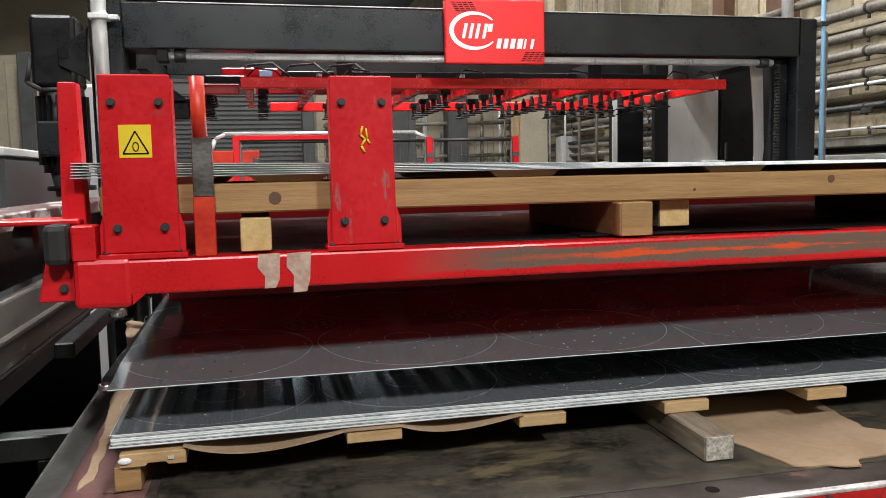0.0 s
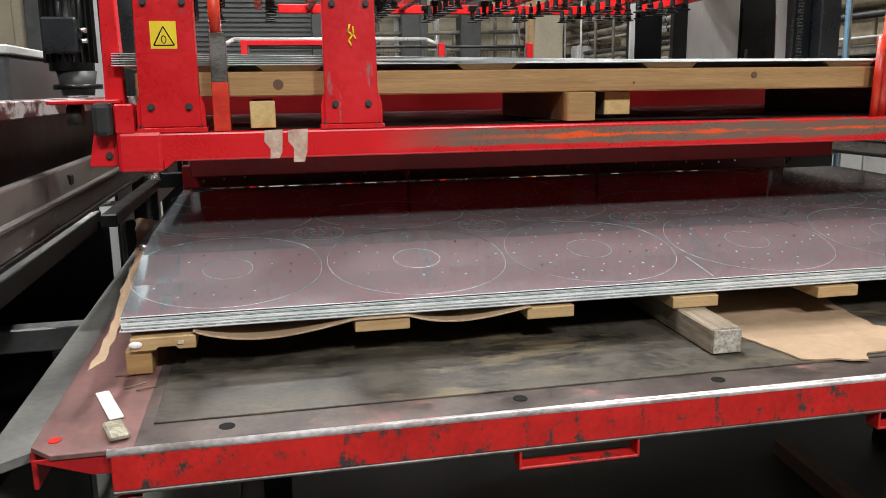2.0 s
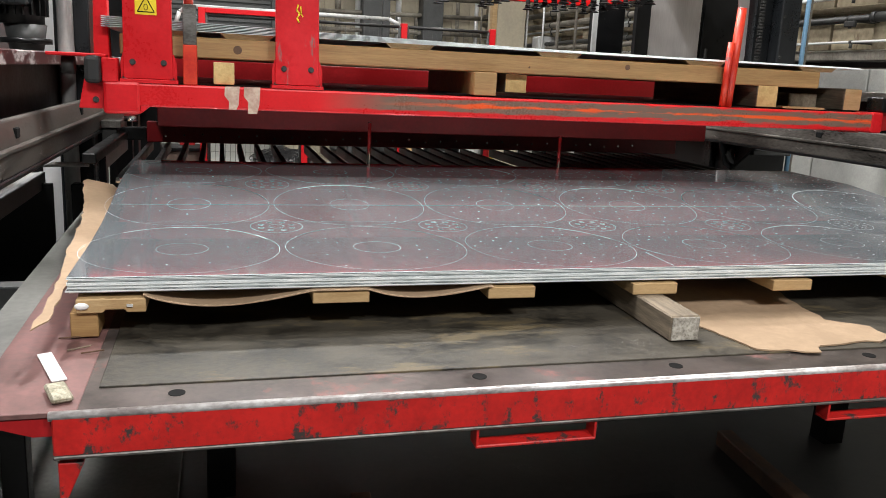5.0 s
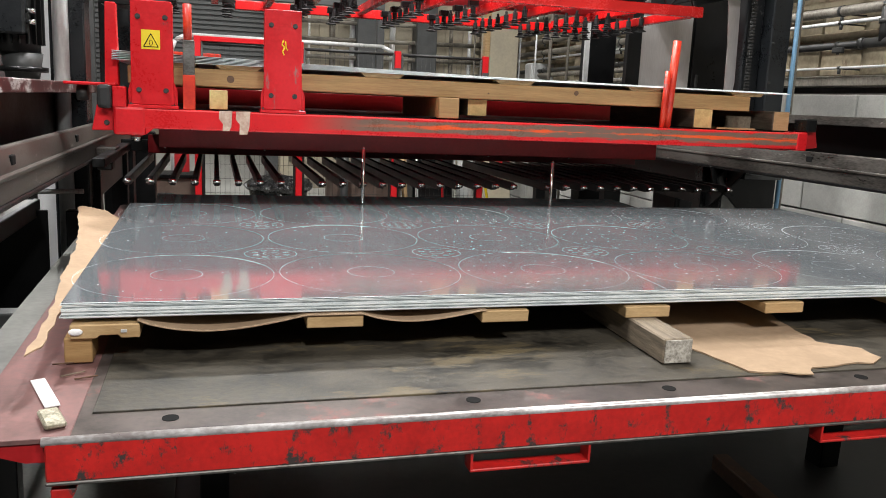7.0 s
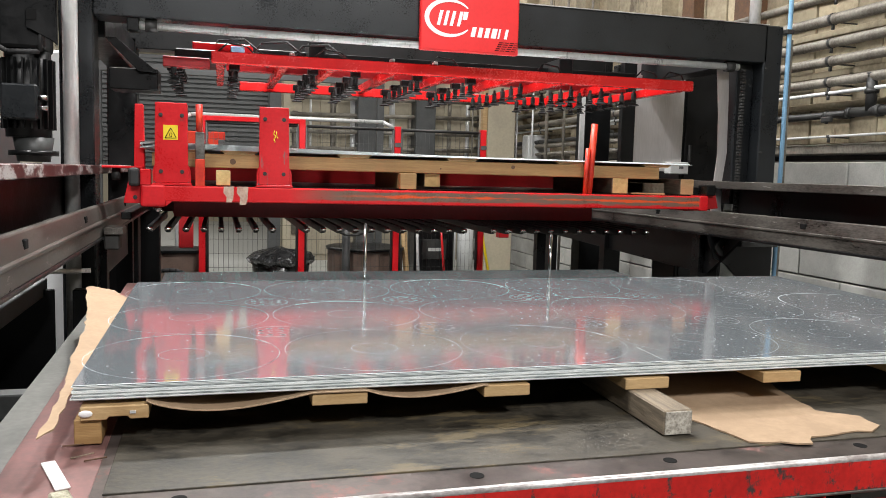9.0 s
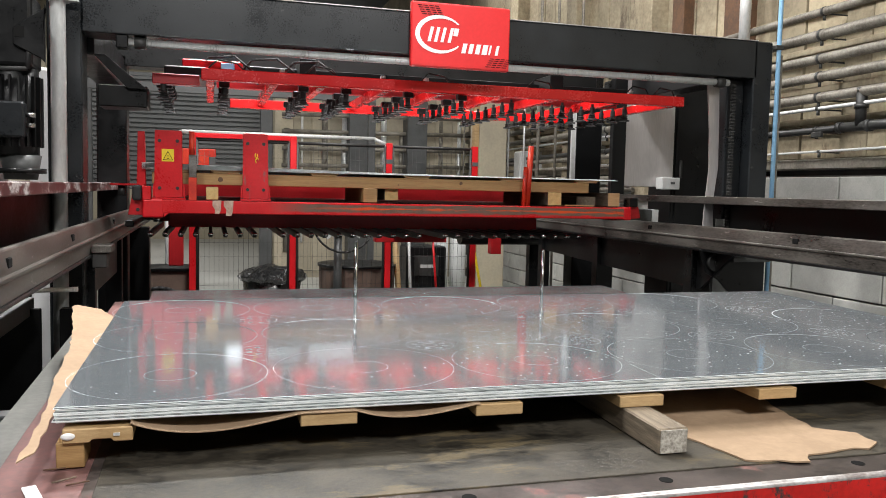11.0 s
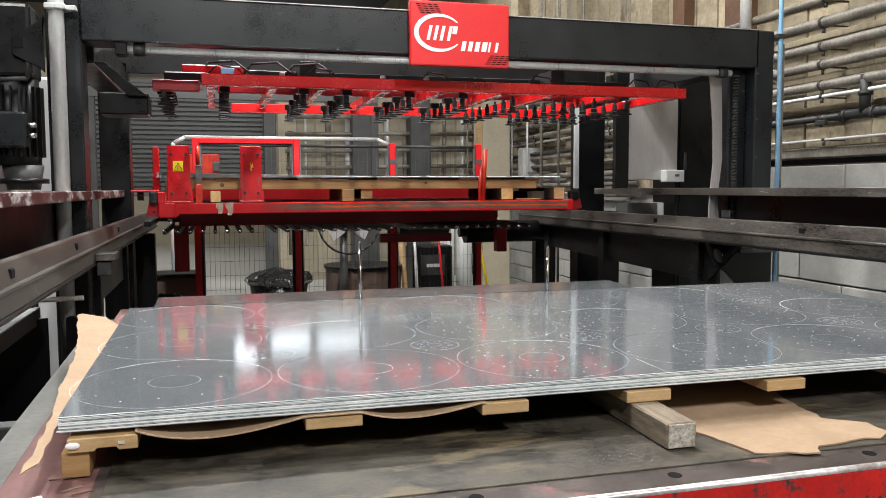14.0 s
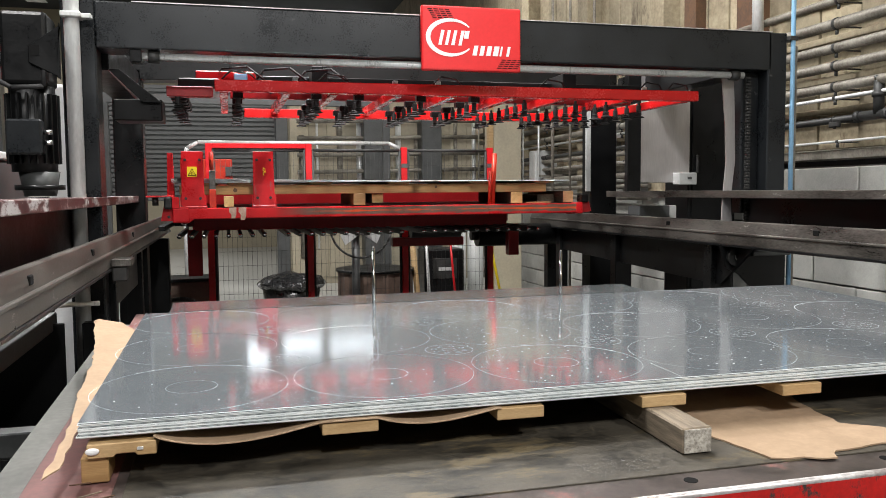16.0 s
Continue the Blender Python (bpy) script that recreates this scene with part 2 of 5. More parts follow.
CONC = mat("wall_concrete", (0.45, 0.385, 0.265), 0.8, 0, (0.25, 0.205, 0.135), 1.8, 0.65, 0.3, 25, wear=(0.15, 0.11, 0.07), wear_at=0.59, wear_scale=1.5, wear_stretch=(1, 1, 0.35))
BLOCK = mat("grey_block", (0.47, 0.47, 0.44), 0.85, 0, (0.36, 0.36, 0.335), 5, 0.5, 0.35, 90)
piece_tone(CONC, 0.72, 1.12)
piece_tone(BLOCK, 0.85, 1.08)
MORTAR = mat("mortar", (0.24, 0.235, 0.22), 0.9, 0, (0.18, 0.17, 0.16), 20, 0.5, 0.3)
FLOOR = mat("dark_workshop_floor", (0.042, 0.041, 0.037), 0.6, 0, (0.014, 0.0135, 0.012), 1.6, 0.6, 0.15, 30, wear=(0.10, 0.095, 0.085), wear_at=0.64, wear_scale=1.5)
FLOORLIGHT = mat("pale_sealed_floor", (0.52, 0.52, 0.49), 0.35, 0, (0.44, 0.44, 0.41), 1.2, 0.5, 0.05, 30)
# paler grey: paints the lit floor part, and colours the dusty side skid
SLAB = mat("lit_floor_and_skid_grey", (0.20, 0.20, 0.185), 0.7, 0, (0.13, 0.13, 0.12), 3, 0.55, 0.15, 50)
SHUTTER = mat("grey_shutter", (0.11, 0.112, 0.11), 0.5, 0.3, (0.11, 0.115, 0.115), 3, 0.5, 0.05, 60)
PIPE = mat("dusty_pipe", (0.27, 0.25, 0.21), 0.55, 0.25, (0.12, 0.105, 0.085), 4, 0.6, 0.15, 50)
PIPEDARK = mat("dark_pipe", (0.045, 0.045, 0.043), 0.5, 0.2, (0.025, 0.025, 0.024), 6, 0.5, 0.1)
BLUE = mat("pale_blue_tube", (0.30, 0.55, 0.78), 0.4, 0, (0.25, 0.47, 0.7), 6, 0.4)
CREAM = mat("cream_wall", (0.40, 0.36, 0.275), 0.75, 0, (0.5, 0.44, 0.32), 1.5, 0.5, 0.1, 30)
piece_tone(CREAM, 0.7, 1.1)
GREYPAINT = mat("grey_machine_paint", (0.085, 0.088, 0.088), 0.45, 0, (0.055, 0.058, 0.058), 3, 0.5, 0.05, 60)
PALEGREY = mat("pale_grey_column", (0.55, 0.56, 0.55), 0.45, 0, (0.47, 0.48, 0.47), 4, 0.4, 0.03)
BRUSHED = mat("brushed_steel_panel", (0.62, 0.595, 0.59), 0.36, 0.6, (0.50, 0.48, 0.475), 5, 0.5, 0.05, 120, stretch=(1, 1, 0.1))
CEILM = mat("grey_roof_deck", (0.06, 0.062, 0.065), 0.8, 0, (0.035, 0.037, 0.04), 2, 0.5)
RUSTBAR = mat("rusty_brown_bar", (0.16, 0.085, 0.045), 0.7, 0.1, (0.09, 0.05, 0.03), 9, 0.55, 0.2)
BROWN = mat("brown_ribbed_drum", (0.16, 0.11, 0.085), 0.55, 0, (0.11, 0.075, 0.06), 6, 0.5, 0.05)
PLASTIC = mat("black_bag_plastic", (0.016, 0.016, 0.017), 0.28, 0, (0.012, 0.012, 0.012), 9, 0.5, 0.3, 40)
# glow of the panes added on the end wall in place of far lamps
GLOWLAMP = mat("glow_pane", (0.95, 0.98, 1.0), 0.4, glow=2.6)
HALLGREY = mat("hall_wall_grey", (0.11, 0.11, 0.105), 0.8, 0, (0.07, 0.07, 0.068), 1.5, 0.5, 0.1, 30)
BRASS = mat("old_brush_metal", (0.45, 0.42, 0.33), 0.5, 0.4, (0.2, 0.19, 0.13), 50, 0.6, 0.4, 200)


# ---- building blocks
BASE = {}


def thing(name, base, label, category, group="", kind=""):
    e = new(name)
    e.empty_display_size = 0.1
    e.location = base
    BASE[e.name] = Vector(base)
    MADE.append(e)
    return tagged(e, label, category, group, kind)


def root_base(ob):
    while ob.parent:
        ob = ob.parent
    return BASE.get(ob.name, Vector((0, 0, 0)))


def part(name, bm, material, parent=None, label="", smooth=False):
    """Links a bmesh in world coordinates as one mesh under a thing (or at top level, with no parent)."""
    me = bpy.data.meshes.new(name)
    if parent:
        off = root_base(parent)
        for v in bm.verts:
            v.co -= off
    if smooth:
        for f in bm.faces:
            f.smooth = True
    bm.to_mesh(me)
    bm.free()
    for m in (material if isinstance(material, (list, tuple)) else (material,)):
        me.materials.append(m)
    ob = new(name, me)
    if parent:
        ob.parent = parent
    if label:
        ob["label"] = label
    return ob


def share(name, source, parent, offset):
    ob = new(name, source.data)
    ob.parent = parent
    ob.location = offset
    return ob


def box(x0, x1, y0, y1, z0, z1, bev=0.0, bm=None, turn=0.0, index=0, seg=1):
    own = bmesh.new()
    m = Matrix.Translation(((x0 + x1) / 2, (y0 + y1) / 2, (z0 + z1) / 2)) @ pose(0, 0, 0, 0, 0, turn) @ Matrix.Diagonal((abs(x1 - x0), abs(y1 - y0), abs(z1 - z0), 1))
    bmesh.ops.create_cube(own, size=1, matrix=m)
    if bev:
        bmesh.ops.bevel(own, geom=list(own.edges), offset=bev, segments=seg, affect="EDGES", profile=0.5)
    for f in own.faces:
        f.material_index = index
    if bm is None:
        return own
    return join(bm, own)


def join(bm, own):
    me = bpy.data.meshes.new("t")
    own.to_mesh(me)
    own.free()
    bm.from_mesh(me)
    bpy.data.meshes.remove(me)
    return bm


def rod(a, b, r, bm=None, seg=12, r2=None, index=0):
    a, b = Vector(a), Vector(b)
    own = bmesh.new()
    q = (b - a).to_track_quat("Z", "Y").to_matrix().to_4x4()
    bmesh.ops.create_cone(own, cap_ends=True, segments=seg, radius1=r, radius2=r if r2 is None else r2, depth=(b - a).length,
                          matrix=Matrix.Translation((a + b) / 2) @ q)
    for f in own.faces:
        f.smooth = len(f.verts) == 4
        f.material_index = index
    return own if bm is None else join(bm, own)


def bent(points, r, bm=None, seg=8, index=0):
    bm = bm or bmesh.new()
    for a, b in zip(points, points[1:]):
        rod(a, b, r, bm, seg, index=index)
    return bm


def prism(outline, axis, a, b, bev=0.0, bm=None, index=0):
    """A plate whose outline (pairs) lies across the axis, from a to b along it."""
    own = bmesh.new()
    def at(p, s):
        return {"x": (s, p[0], p[1]), "y": (p[0], s, p[1]), "z": (p[0], p[1], s)}[axis]
    va = [own.verts.new(at(p, a)) for p in outline]
    vb = [own.verts.new(at(p, b)) for p in outline]
    own.faces.new(va)
    own.faces.new(list(reversed(vb)))
    n = len(outline)
    for i in range(n):
        own.faces.new((va[i], vb[i], vb[(i + 1) % n], va[(i + 1) % n]))
    bmesh.ops.recalc_face_normals(own, faces=list(own.faces))
    if bev:
        bmesh.ops.bevel(own, geom=list(own.edges), offset=bev, segments=1, affect="EDGES")
    for f in own.faces:
        f.material_index = index
    return own if bm is None else join(bm, own)


def bolt(x, y, z, r, bm=None, way=(0, -1, 0), deep=0.012):
    p = Vector((x, y, z))
    w = Vector(way)
    bm = rod(p, p + w * 0.003, r * 1.5, bm, 14)
    rod(p, p + w * deep, r, bm, 12)
    return bm


def lerp_rows(rows, t):
    for (a, va), (b, vb) in zip(rows, rows[1:]):
        if a <= t <= b:
            return va + (vb - va) * (t - a) / (b - a)
    return rows[-1][1]


RIDERS, MADE = [], []

# ---- the hall
WALL_X, BACK_Y, LEFT_X, FRONT_Y, TOP_Z = 4.8, 22.0, -7.0, -14.0, 6.5


def structure(name, bm, m, label, category, smooth=False):
    return tagged(part(name, bm, m, None, smooth=smooth), label, category, kind="structure")


def build_hall():
    structure("floor", box(LEFT_X, WALL_X + 0.3, FRONT_Y, 7.2, -0.2, 0), FLOOR, "dark grimy workshop concrete floor", "floor")
    structure("floor_2", box(LEFT_X, WALL_X + 0.3, 7.2, BACK_Y + 0.3, -0.2, 0.0), FLOORLIGHT, "pale sealed concrete floor behind the fence", "floor")
    # the light on the floor beside the table's shadow, put in as a paler plate
    structure("floor_3", box(-0.75, 0.2, -0.4, 2.0, 0.0, 0.02, 0.004), SLAB, "paler floor piece for the lit part of the floor under the table", "floor slab")
    structure("ceiling", box(LEFT_X, WALL_X + 0.3, FRONT_Y, BACK_Y + 0.3, TOP_Z, TOP_Z + 0.2), CEILM, "dark roof deck", "ceiling")
    structure("wall_west", box(LEFT_X - 0.2, LEFT_X, FRONT_Y, BACK_Y, 0, TOP_Z), HALLGREY, "grey painted hall wall", "wall")
    structure("wall_south", box(LEFT_X, WALL_X + 0.3, FRONT_Y - 0.2, FRONT_Y, 0, TOP_Z), HALLGREY, "grey painted hall wall", "wall")
    cross = structure("wall_north_2", box(1.35, WALL_X, 12.0, 12.2, 0, 3.3), CREAM, "cream stained low cross wall beside the roller shutter", "wall")
    structure("wall_north", box(LEFT_X, WALL_X + 0.3, BACK_Y, BACK_Y + 0.2, 0, TOP_Z), CREAM, "cream stained wall at the hall's end", "wall")
    # added glowing panels: they stand in for far ceiling lamps mirrored in the sheets
    for i, (x0, x1, z0, z1) in enumerate(((0.82, 1.4, 5.65, 6.2), (1.85, 2.95, 5.5, 5.9), (3.2, 4.6, 5.6, 5.95))):
        w = structure(f"window_{i + 1}", box(x0 - 0.05, x1 + 0.05, BACK_Y - 0.04, BACK_Y, z0 - 0.05, z1 + 0.05, 0.005), GREYPAINT, "unseen panel added high on the far end wall for far ceiling lamps", "window")
        part("pane", box(x0, x1, BACK_Y - 0.05, BACK_Y - 0.041, z0, z1), GLOWLAMP, w, "glowing pane that the sheets mirror")
    # east wall: low block wall with a ledge, stained concrete panels above
    w = structure("wall_east", box(WALL_X + 0.02, WALL_X + 0.25, FRONT_Y, BACK_Y, 0, 1.73), MORTAR, "grey concrete block wall with recessed joints", "wall")
    upper = structure("wall_east_2", box(WALL_X + 0.1, WALL_X + 0.3, FRONT_Y, BACK_Y, 1.85, TOP_Z), CONC, "stained yellowish boarded concrete wall above a ledge", "wall")
    rnd = random.Random(21)
    y = 1.3
    while y < 12:
        w_b = rnd.uniform(0.22, 0.42)
        part("board", box(WALL_X + 0.055 + rnd.uniform(0, 0.02), WALL_X + 0.1, y + 0.005, y + w_b - 0.005, 1.86, 4.6 + rnd.uniform(-0.3, 0.3), 0.004), CONC, upper)
        y += w_b
    for z in (2.12, 2.36, 2.66, 2.95):
        part("batten", box(WALL_X + 0.02, WALL_X + 0.054, 1.3, 12.0, z, z + 0.05, 0.004), CONC, upper)
    structure("trim", box(WALL_X - 0.06, WALL_X + 0.28, FRONT_Y, BACK_Y, 1.77, 1.85, 0.01), PIPE, "grey dusty steel ledge over the block wall", "ledge")
    # dark-coloured strip stands in for the shadow below the ledge
    structure("trim", box(WALL_X + 0.06, WALL_X + 0.28, FRONT_Y, BACK_Y, 1.73, 1.77), PIPEDARK, "recessed strip coloured dark for the shade under the ledge", "ledge")
    bw, bh = 0.9, 0.222
    src = None
    for r in range(8):
        for c in range(12):
            y = 1.2 + c * bw + (bw / 2 if r % 2 else 0)
            if src is None:
                src = part("block", box(-0.03, 0.02, -bw / 2 + 0.006, bw / 2 - 0.006, 0.006, bh - 0.006, 0.006), BLOCK, w)
                src.location = (WALL_X, y, r * bh - 0.054)
            else:
                share("block", src, w, (WALL_X, y, r * bh - 0.054))
    # pilasters on the concrete wall
    for y in (5.6, 7.4, 9.4):
        structure("trim", box(WALL_X - 0.12, WALL_X + 0.1, y, y + 0.28, 1.52, TOP_Z, 0.01), CONC, "concrete pilaster", "pilaster")
    for y0, y1 in ((4.15, 4.45), (5.1, 5.3)):
        structure("trim", box(WALL_X - 0.06, WALL_X + 0.1, y0, y1, 2.2, TOP_Z, 0.005), RUSTBAR, "dark brown steel column on the wall", "column")
    return cross


def build_wall_pipes():
    for z, r, m, x in ((2.92, 0.03, PIPE, 4.66), (2.749, 0.041, PIPE, 4.65), (2.579, 0.037, PIPE, 4.65), (2.448, 0.037, PIPE, 4.65), (2.297, 0.036, PIPE, 4.65), (2.217, 0.014, ALU, 4.65), (2.058, 0.026, PIPEDARK, 4.65), (1.905, 0.009, PALEGREY, 4.68)):
        p = thing("wall_pipe", (x, 2, z), "dusty steel pipe running along the concrete wall", "pipe", "pipes on the wall")
        part("tube", rod((x, 0.5, z + 0.012), (x, 11.6, z - 0.06), r, seg=14), m, p)
        for y in (2.05, 3.1, 4.75, 6.4, 8.6, 10.4):
            zc = z + 0.012 - 0.0065 * (y - 0.5)
            k = rod((x, y, zc), (x, y + 0.025, zc), r + 0.004, seg=14)
            rod((x, y + 0.012, zc - r * 0.5), (WALL_X + 0.06, y + 0.012, zc - r * 0.5), 0.006, k, 6)
            rod((x, y + 0.012, zc - r), (x, y + 0.012, zc - r - 0.035), 0.012, k, 6)
            part("clamp", k, PIPEDARK, p)
        if r == 0.026:
            part("flange", rod((x, 2.86, z), (x, 2.90, z), 0.04, seg=16), PIPEDARK, p)
            part("flange", rod((x, 2.60, z), (x, 2.64, z), 0.042, seg=16), PIPEDARK, p)
            b = rod((x, 2.7, z), (x, 2.7, z + 0.26), 0.036, seg=14)
            rod((x, 2.3, z), (x, 2.88, z), 0.034, b, 14)
            rod((x, 2.7, z + 0.12), (x, 2.7, z + 0.15), 0.046, b, 14)
            part("tee_fitting", b, PIPEDARK, p)
            part("valve_lever", box(x - 0.05, x - 0.02, 3.02, 3.12, z - 0.06, z - 0.02, 0.006), PIPEDARK, p)
    # uprights on the wall further back
    for z, r in ((1.97, 0.03), (1.86, 0.02), (1.72, 0.035), (1.6, 0.025), (1.48, 0.03)):
        p = thing("wall_pipe", (4.66, 8, z), "dusty steel pipe low on the rear part of the wall", "pipe", "pipes on the wall")
        part("tube", rod((4.66, 5.8, z), (4.66, 11.7, z - 0.02), r), PIPE, p)
        for y in (6.2, 8.2, 10.3):
            part("clamp", box(4.66, WALL_X + 0.1, y, y + 0.03, z - 0.012, z + 0.012), PIPEDARK, p)
    p = thing("wall_duct", (4.2, 9.0, 0), "cream box duct standing beside the wall", "duct")
    part("casing", box(4.0, 4.42, 9.0, 9.4, 0, 3.2, 0.012), CREAM, p)
    part("front_strip", box(3.93, 4.0, 8.99, 9.1, 0, 3.2, 0.006), WOOD, p)
    rnd = random.Random(4)
    for i in range(7):
        y = 8.3 + i * 0.5 + rnd.uniform(-0.1, 0.1)
        z0, z1 = rnd.uniform(0.9, 1.5), rnd.uniform(2.4, 4.2)
        r = rnd.choice((0.014, 0.018, 0.024))
        x = 4.58 - rnd.uniform(0, 0.08)
        p = thing("conduit", (x, y, z0), "pale galvanised upright conduit on the wall", "conduit", "conduits on the wall")
        part("tube", bent([(x, y, z0), (x, y, z1), (x + 0.05, y, z1 + 0.12)], r), ALU if i % 3 else PIPE, p)
        for zz in (max(z0 + 0.1, 1.75), z1 - 0.1):
            part("wall_bracket", box(x, WALL_X + 0.12, y - 0.015, y + 0.015, zz, zz + 0.03), PIPE, p)
    for i, (y, z) in enumerate(((8.9, 1.9), (10.2, 2.1), (7.0, 2.3))):
        p = thing("junction_box", (4.6, y, z), "pale grey electrical box on the wall", "electrical box", "boxes on the wall")
        part("housing", box(4.55, 4.9, y - 0.13, y + 0.13, z - 0.22, z + 0.22, 0.012), PALEGREY, p)
        part("cover", box(4.54, 4.55, y - 0.11, y + 0.11, z - 0.2, z + 0.2), ALU, p)
    # steep conduit and overhead runs
    for i, pts in enumerate((((4.56, 3.9, 2.7), (4.56, 3.9, 3.5), (4.56, 3.9, 6.5)), ((4.2, 5.2, 2.85), (4.55, 5.6, 3.0), (4.85, 6.6, 3.15)), ((3.9, 6.6, 0.0), (3.9, 6.6, 6.5)), ((4.15, 6.7, 0.0), (4.15, 6.7, 6.5)), ((4.4, 6.6, 0.0), (4.4, 6.6, 6.5)))):
        p = thing("conduit", pts[0], "galvanised steel conduit with couplings", "conduit", "conduits on the wall")
        part("tube", bent(pts, 0.045 if i < 2 else 0.015, seg=12), ALU if i < 2 else PIPE, p)
        part("coupling", rod(pts[0], Vector(pts[0]) + Vector((0, 0, 0.08)), 0.06 if i < 2 else 0.03), PIPE, p)


def build_lamps():
    src = None
    for i, (x, y, power, long) in enumerate(LAMPS):
        m = pose(x, y, LAMP_Z)
        if src is None:
            src = thing("ceiling_lamp", (x, y, LAMP_Z), "long white ceiling lamp hung under the roof", "lamp", "ceiling lamps")
            part("housing", prism([(x - 0.2, LAMP_Z + 0.02), (x + 0.2, LAMP_Z + 0.02), (x + 0.1, LAMP_Z + 0.1), (x - 0.1, LAMP_Z + 0.1)], "y", y - 0.62, y + 0.62), WHITE, src)
            for sy in (-0.5, 0.5):
                part("hanger", rod((x, y + sy, LAMP_Z + 0.1), (x, y + sy, TOP_Z), 0.006, seg=6), ALU, src)
        else:
            copy_thing(src, m)
        d = bpy.data.lights.new("lamp_light", "AREA")
        d.shape, d.size, d.size_y, d.energy, d.color = "RECTANGLE", 0.34, long, power, (1.0, 0.985, 0.97)
        o = new("lamp_light", d)
        o.matrix_world = pose(x, y, LAMP_Z)


# ---- the lower table and what lies on it
TZ = 0.925


def build_table():
    t = thing("pallet_table", (1.5, 0.6, 0), "red steel pallet table with a rubbed front edge and grimy top", "table")
    part("frame_top", box(0.105, 3.6, -0.385, 2.3, TZ - 0.012, TZ - 0.002, 0.001), TABLEDGE, t, "worn grey edge of the top")
    part("corner_plate", prism([(-0.085, -0.34), (-0.04, -0.385), (0.105, -0.385), (0.105, 2.3), (-0.085, 2.3)], "z", TZ - 0.012, TZ - 0.002, 0.001), TABLEPINK, t, "faded red side plate of the top")
    part("tabletop", box(0.13, 3.5, -0.285, 2.2, TZ - 0.008, TZ + 0.002, 0.001), TABLE, t, "grimy dark steel top sheet with pale scuffs")
    b = box(0.065, 3.6, -0.4, -0.387, TZ - 0.082, TZ - 0.006, 0.003)
    box(0.065, 3.6, -0.387, -0.33, TZ - 0.082, TZ - 0.074, 0.001, b)
    part("front_lip", b, RED_LIP, t, "chipped red lip with dark scratches")
    part("lip_edge", rod((0.06, -0.392, TZ - 0.006), (3.6, -0.392, TZ - 0.006), 0.009, seg=10), EDGE, t, "bright rubbed steel edge")
    part("lip_bottom_edge", box(0.065, 3.6, -0.404, -0.388, TZ - 0.087, TZ - 0.080, 0.002), STEEL_WORN, t)
    part("side_skid", prism([(-0.20, -0.24), (-0.16, -0.29), (-0.10, -0.24), (-0.092, 2.3), (-0.20, 2.3)], "z", TZ - 0.075, TZ - 0.05, 0.003), SLAB, t, "pale dusty steel side plate")
    part("side_lip", box(-0.088, -0.078, -0.34, 2.3, TZ - 0.09, TZ - 0.012, 0.002), RED_DARK, t)
    part("left_lip", prism([(-0.08, TZ - 0.012), (0.065, TZ - 0.012), (0.065, TZ - 0.05), (0.03, TZ - 0.05)], "y", -0.38, -0.375), RED_DARK, t)
    part("corner_gusset", prism([(0.07, TZ - 0.1), (0.115, TZ - 0.1), (0.085, TZ - 0.17), (0.07, TZ - 0.17)], "y", -0.39, -0.33, 0.002), RED_LIP, t)
    for x in (0.274, 0.883, 1.35, 1.88, 2.42):
        h = rod((x, -0.327, TZ - 0.006), (x, -0.327, TZ - 0.0008), 0.016, seg=18)
        part("slot_hole", h, INK, t)
    for x in (0.86, 1.72, 2.6):
        g = box(x, x + 0.006, -0.40, -0.36, TZ - 0.125, TZ - 0.08, 0.001)
        box(x + 0.264, x + 0.27, -0.40, -0.36, TZ - 0.125, TZ - 0.08, 0.001, g)
        box(x, x + 0.27, -0.40, -0.36, TZ - 0.131, TZ - 0.124, 0.002, g)
        part("fork_pocket", g, RED_LIP, t, "red steel fork pocket loop")
    for x in (0.25, 1.5, 2.9):
        part("cross_member", box(x, x + 0.1, -0.3, 2.2, TZ - 0.11, TZ - 0.012, 0.003), BLACK, t)
    for x in (0.3, 2.95):
        for y in (0.9, 2.0):
            part("leg", box(x, x + 0.1, y, y + 0.1, -0.06, TZ - 0.11, 0.004), BLACK, t)
    part("rust_patch", rod((-0.047, -0.32, TZ - 0.003), (-0.047, -0.32, TZ + 0.0005), 0.012, seg=14), RED_LIP, t)


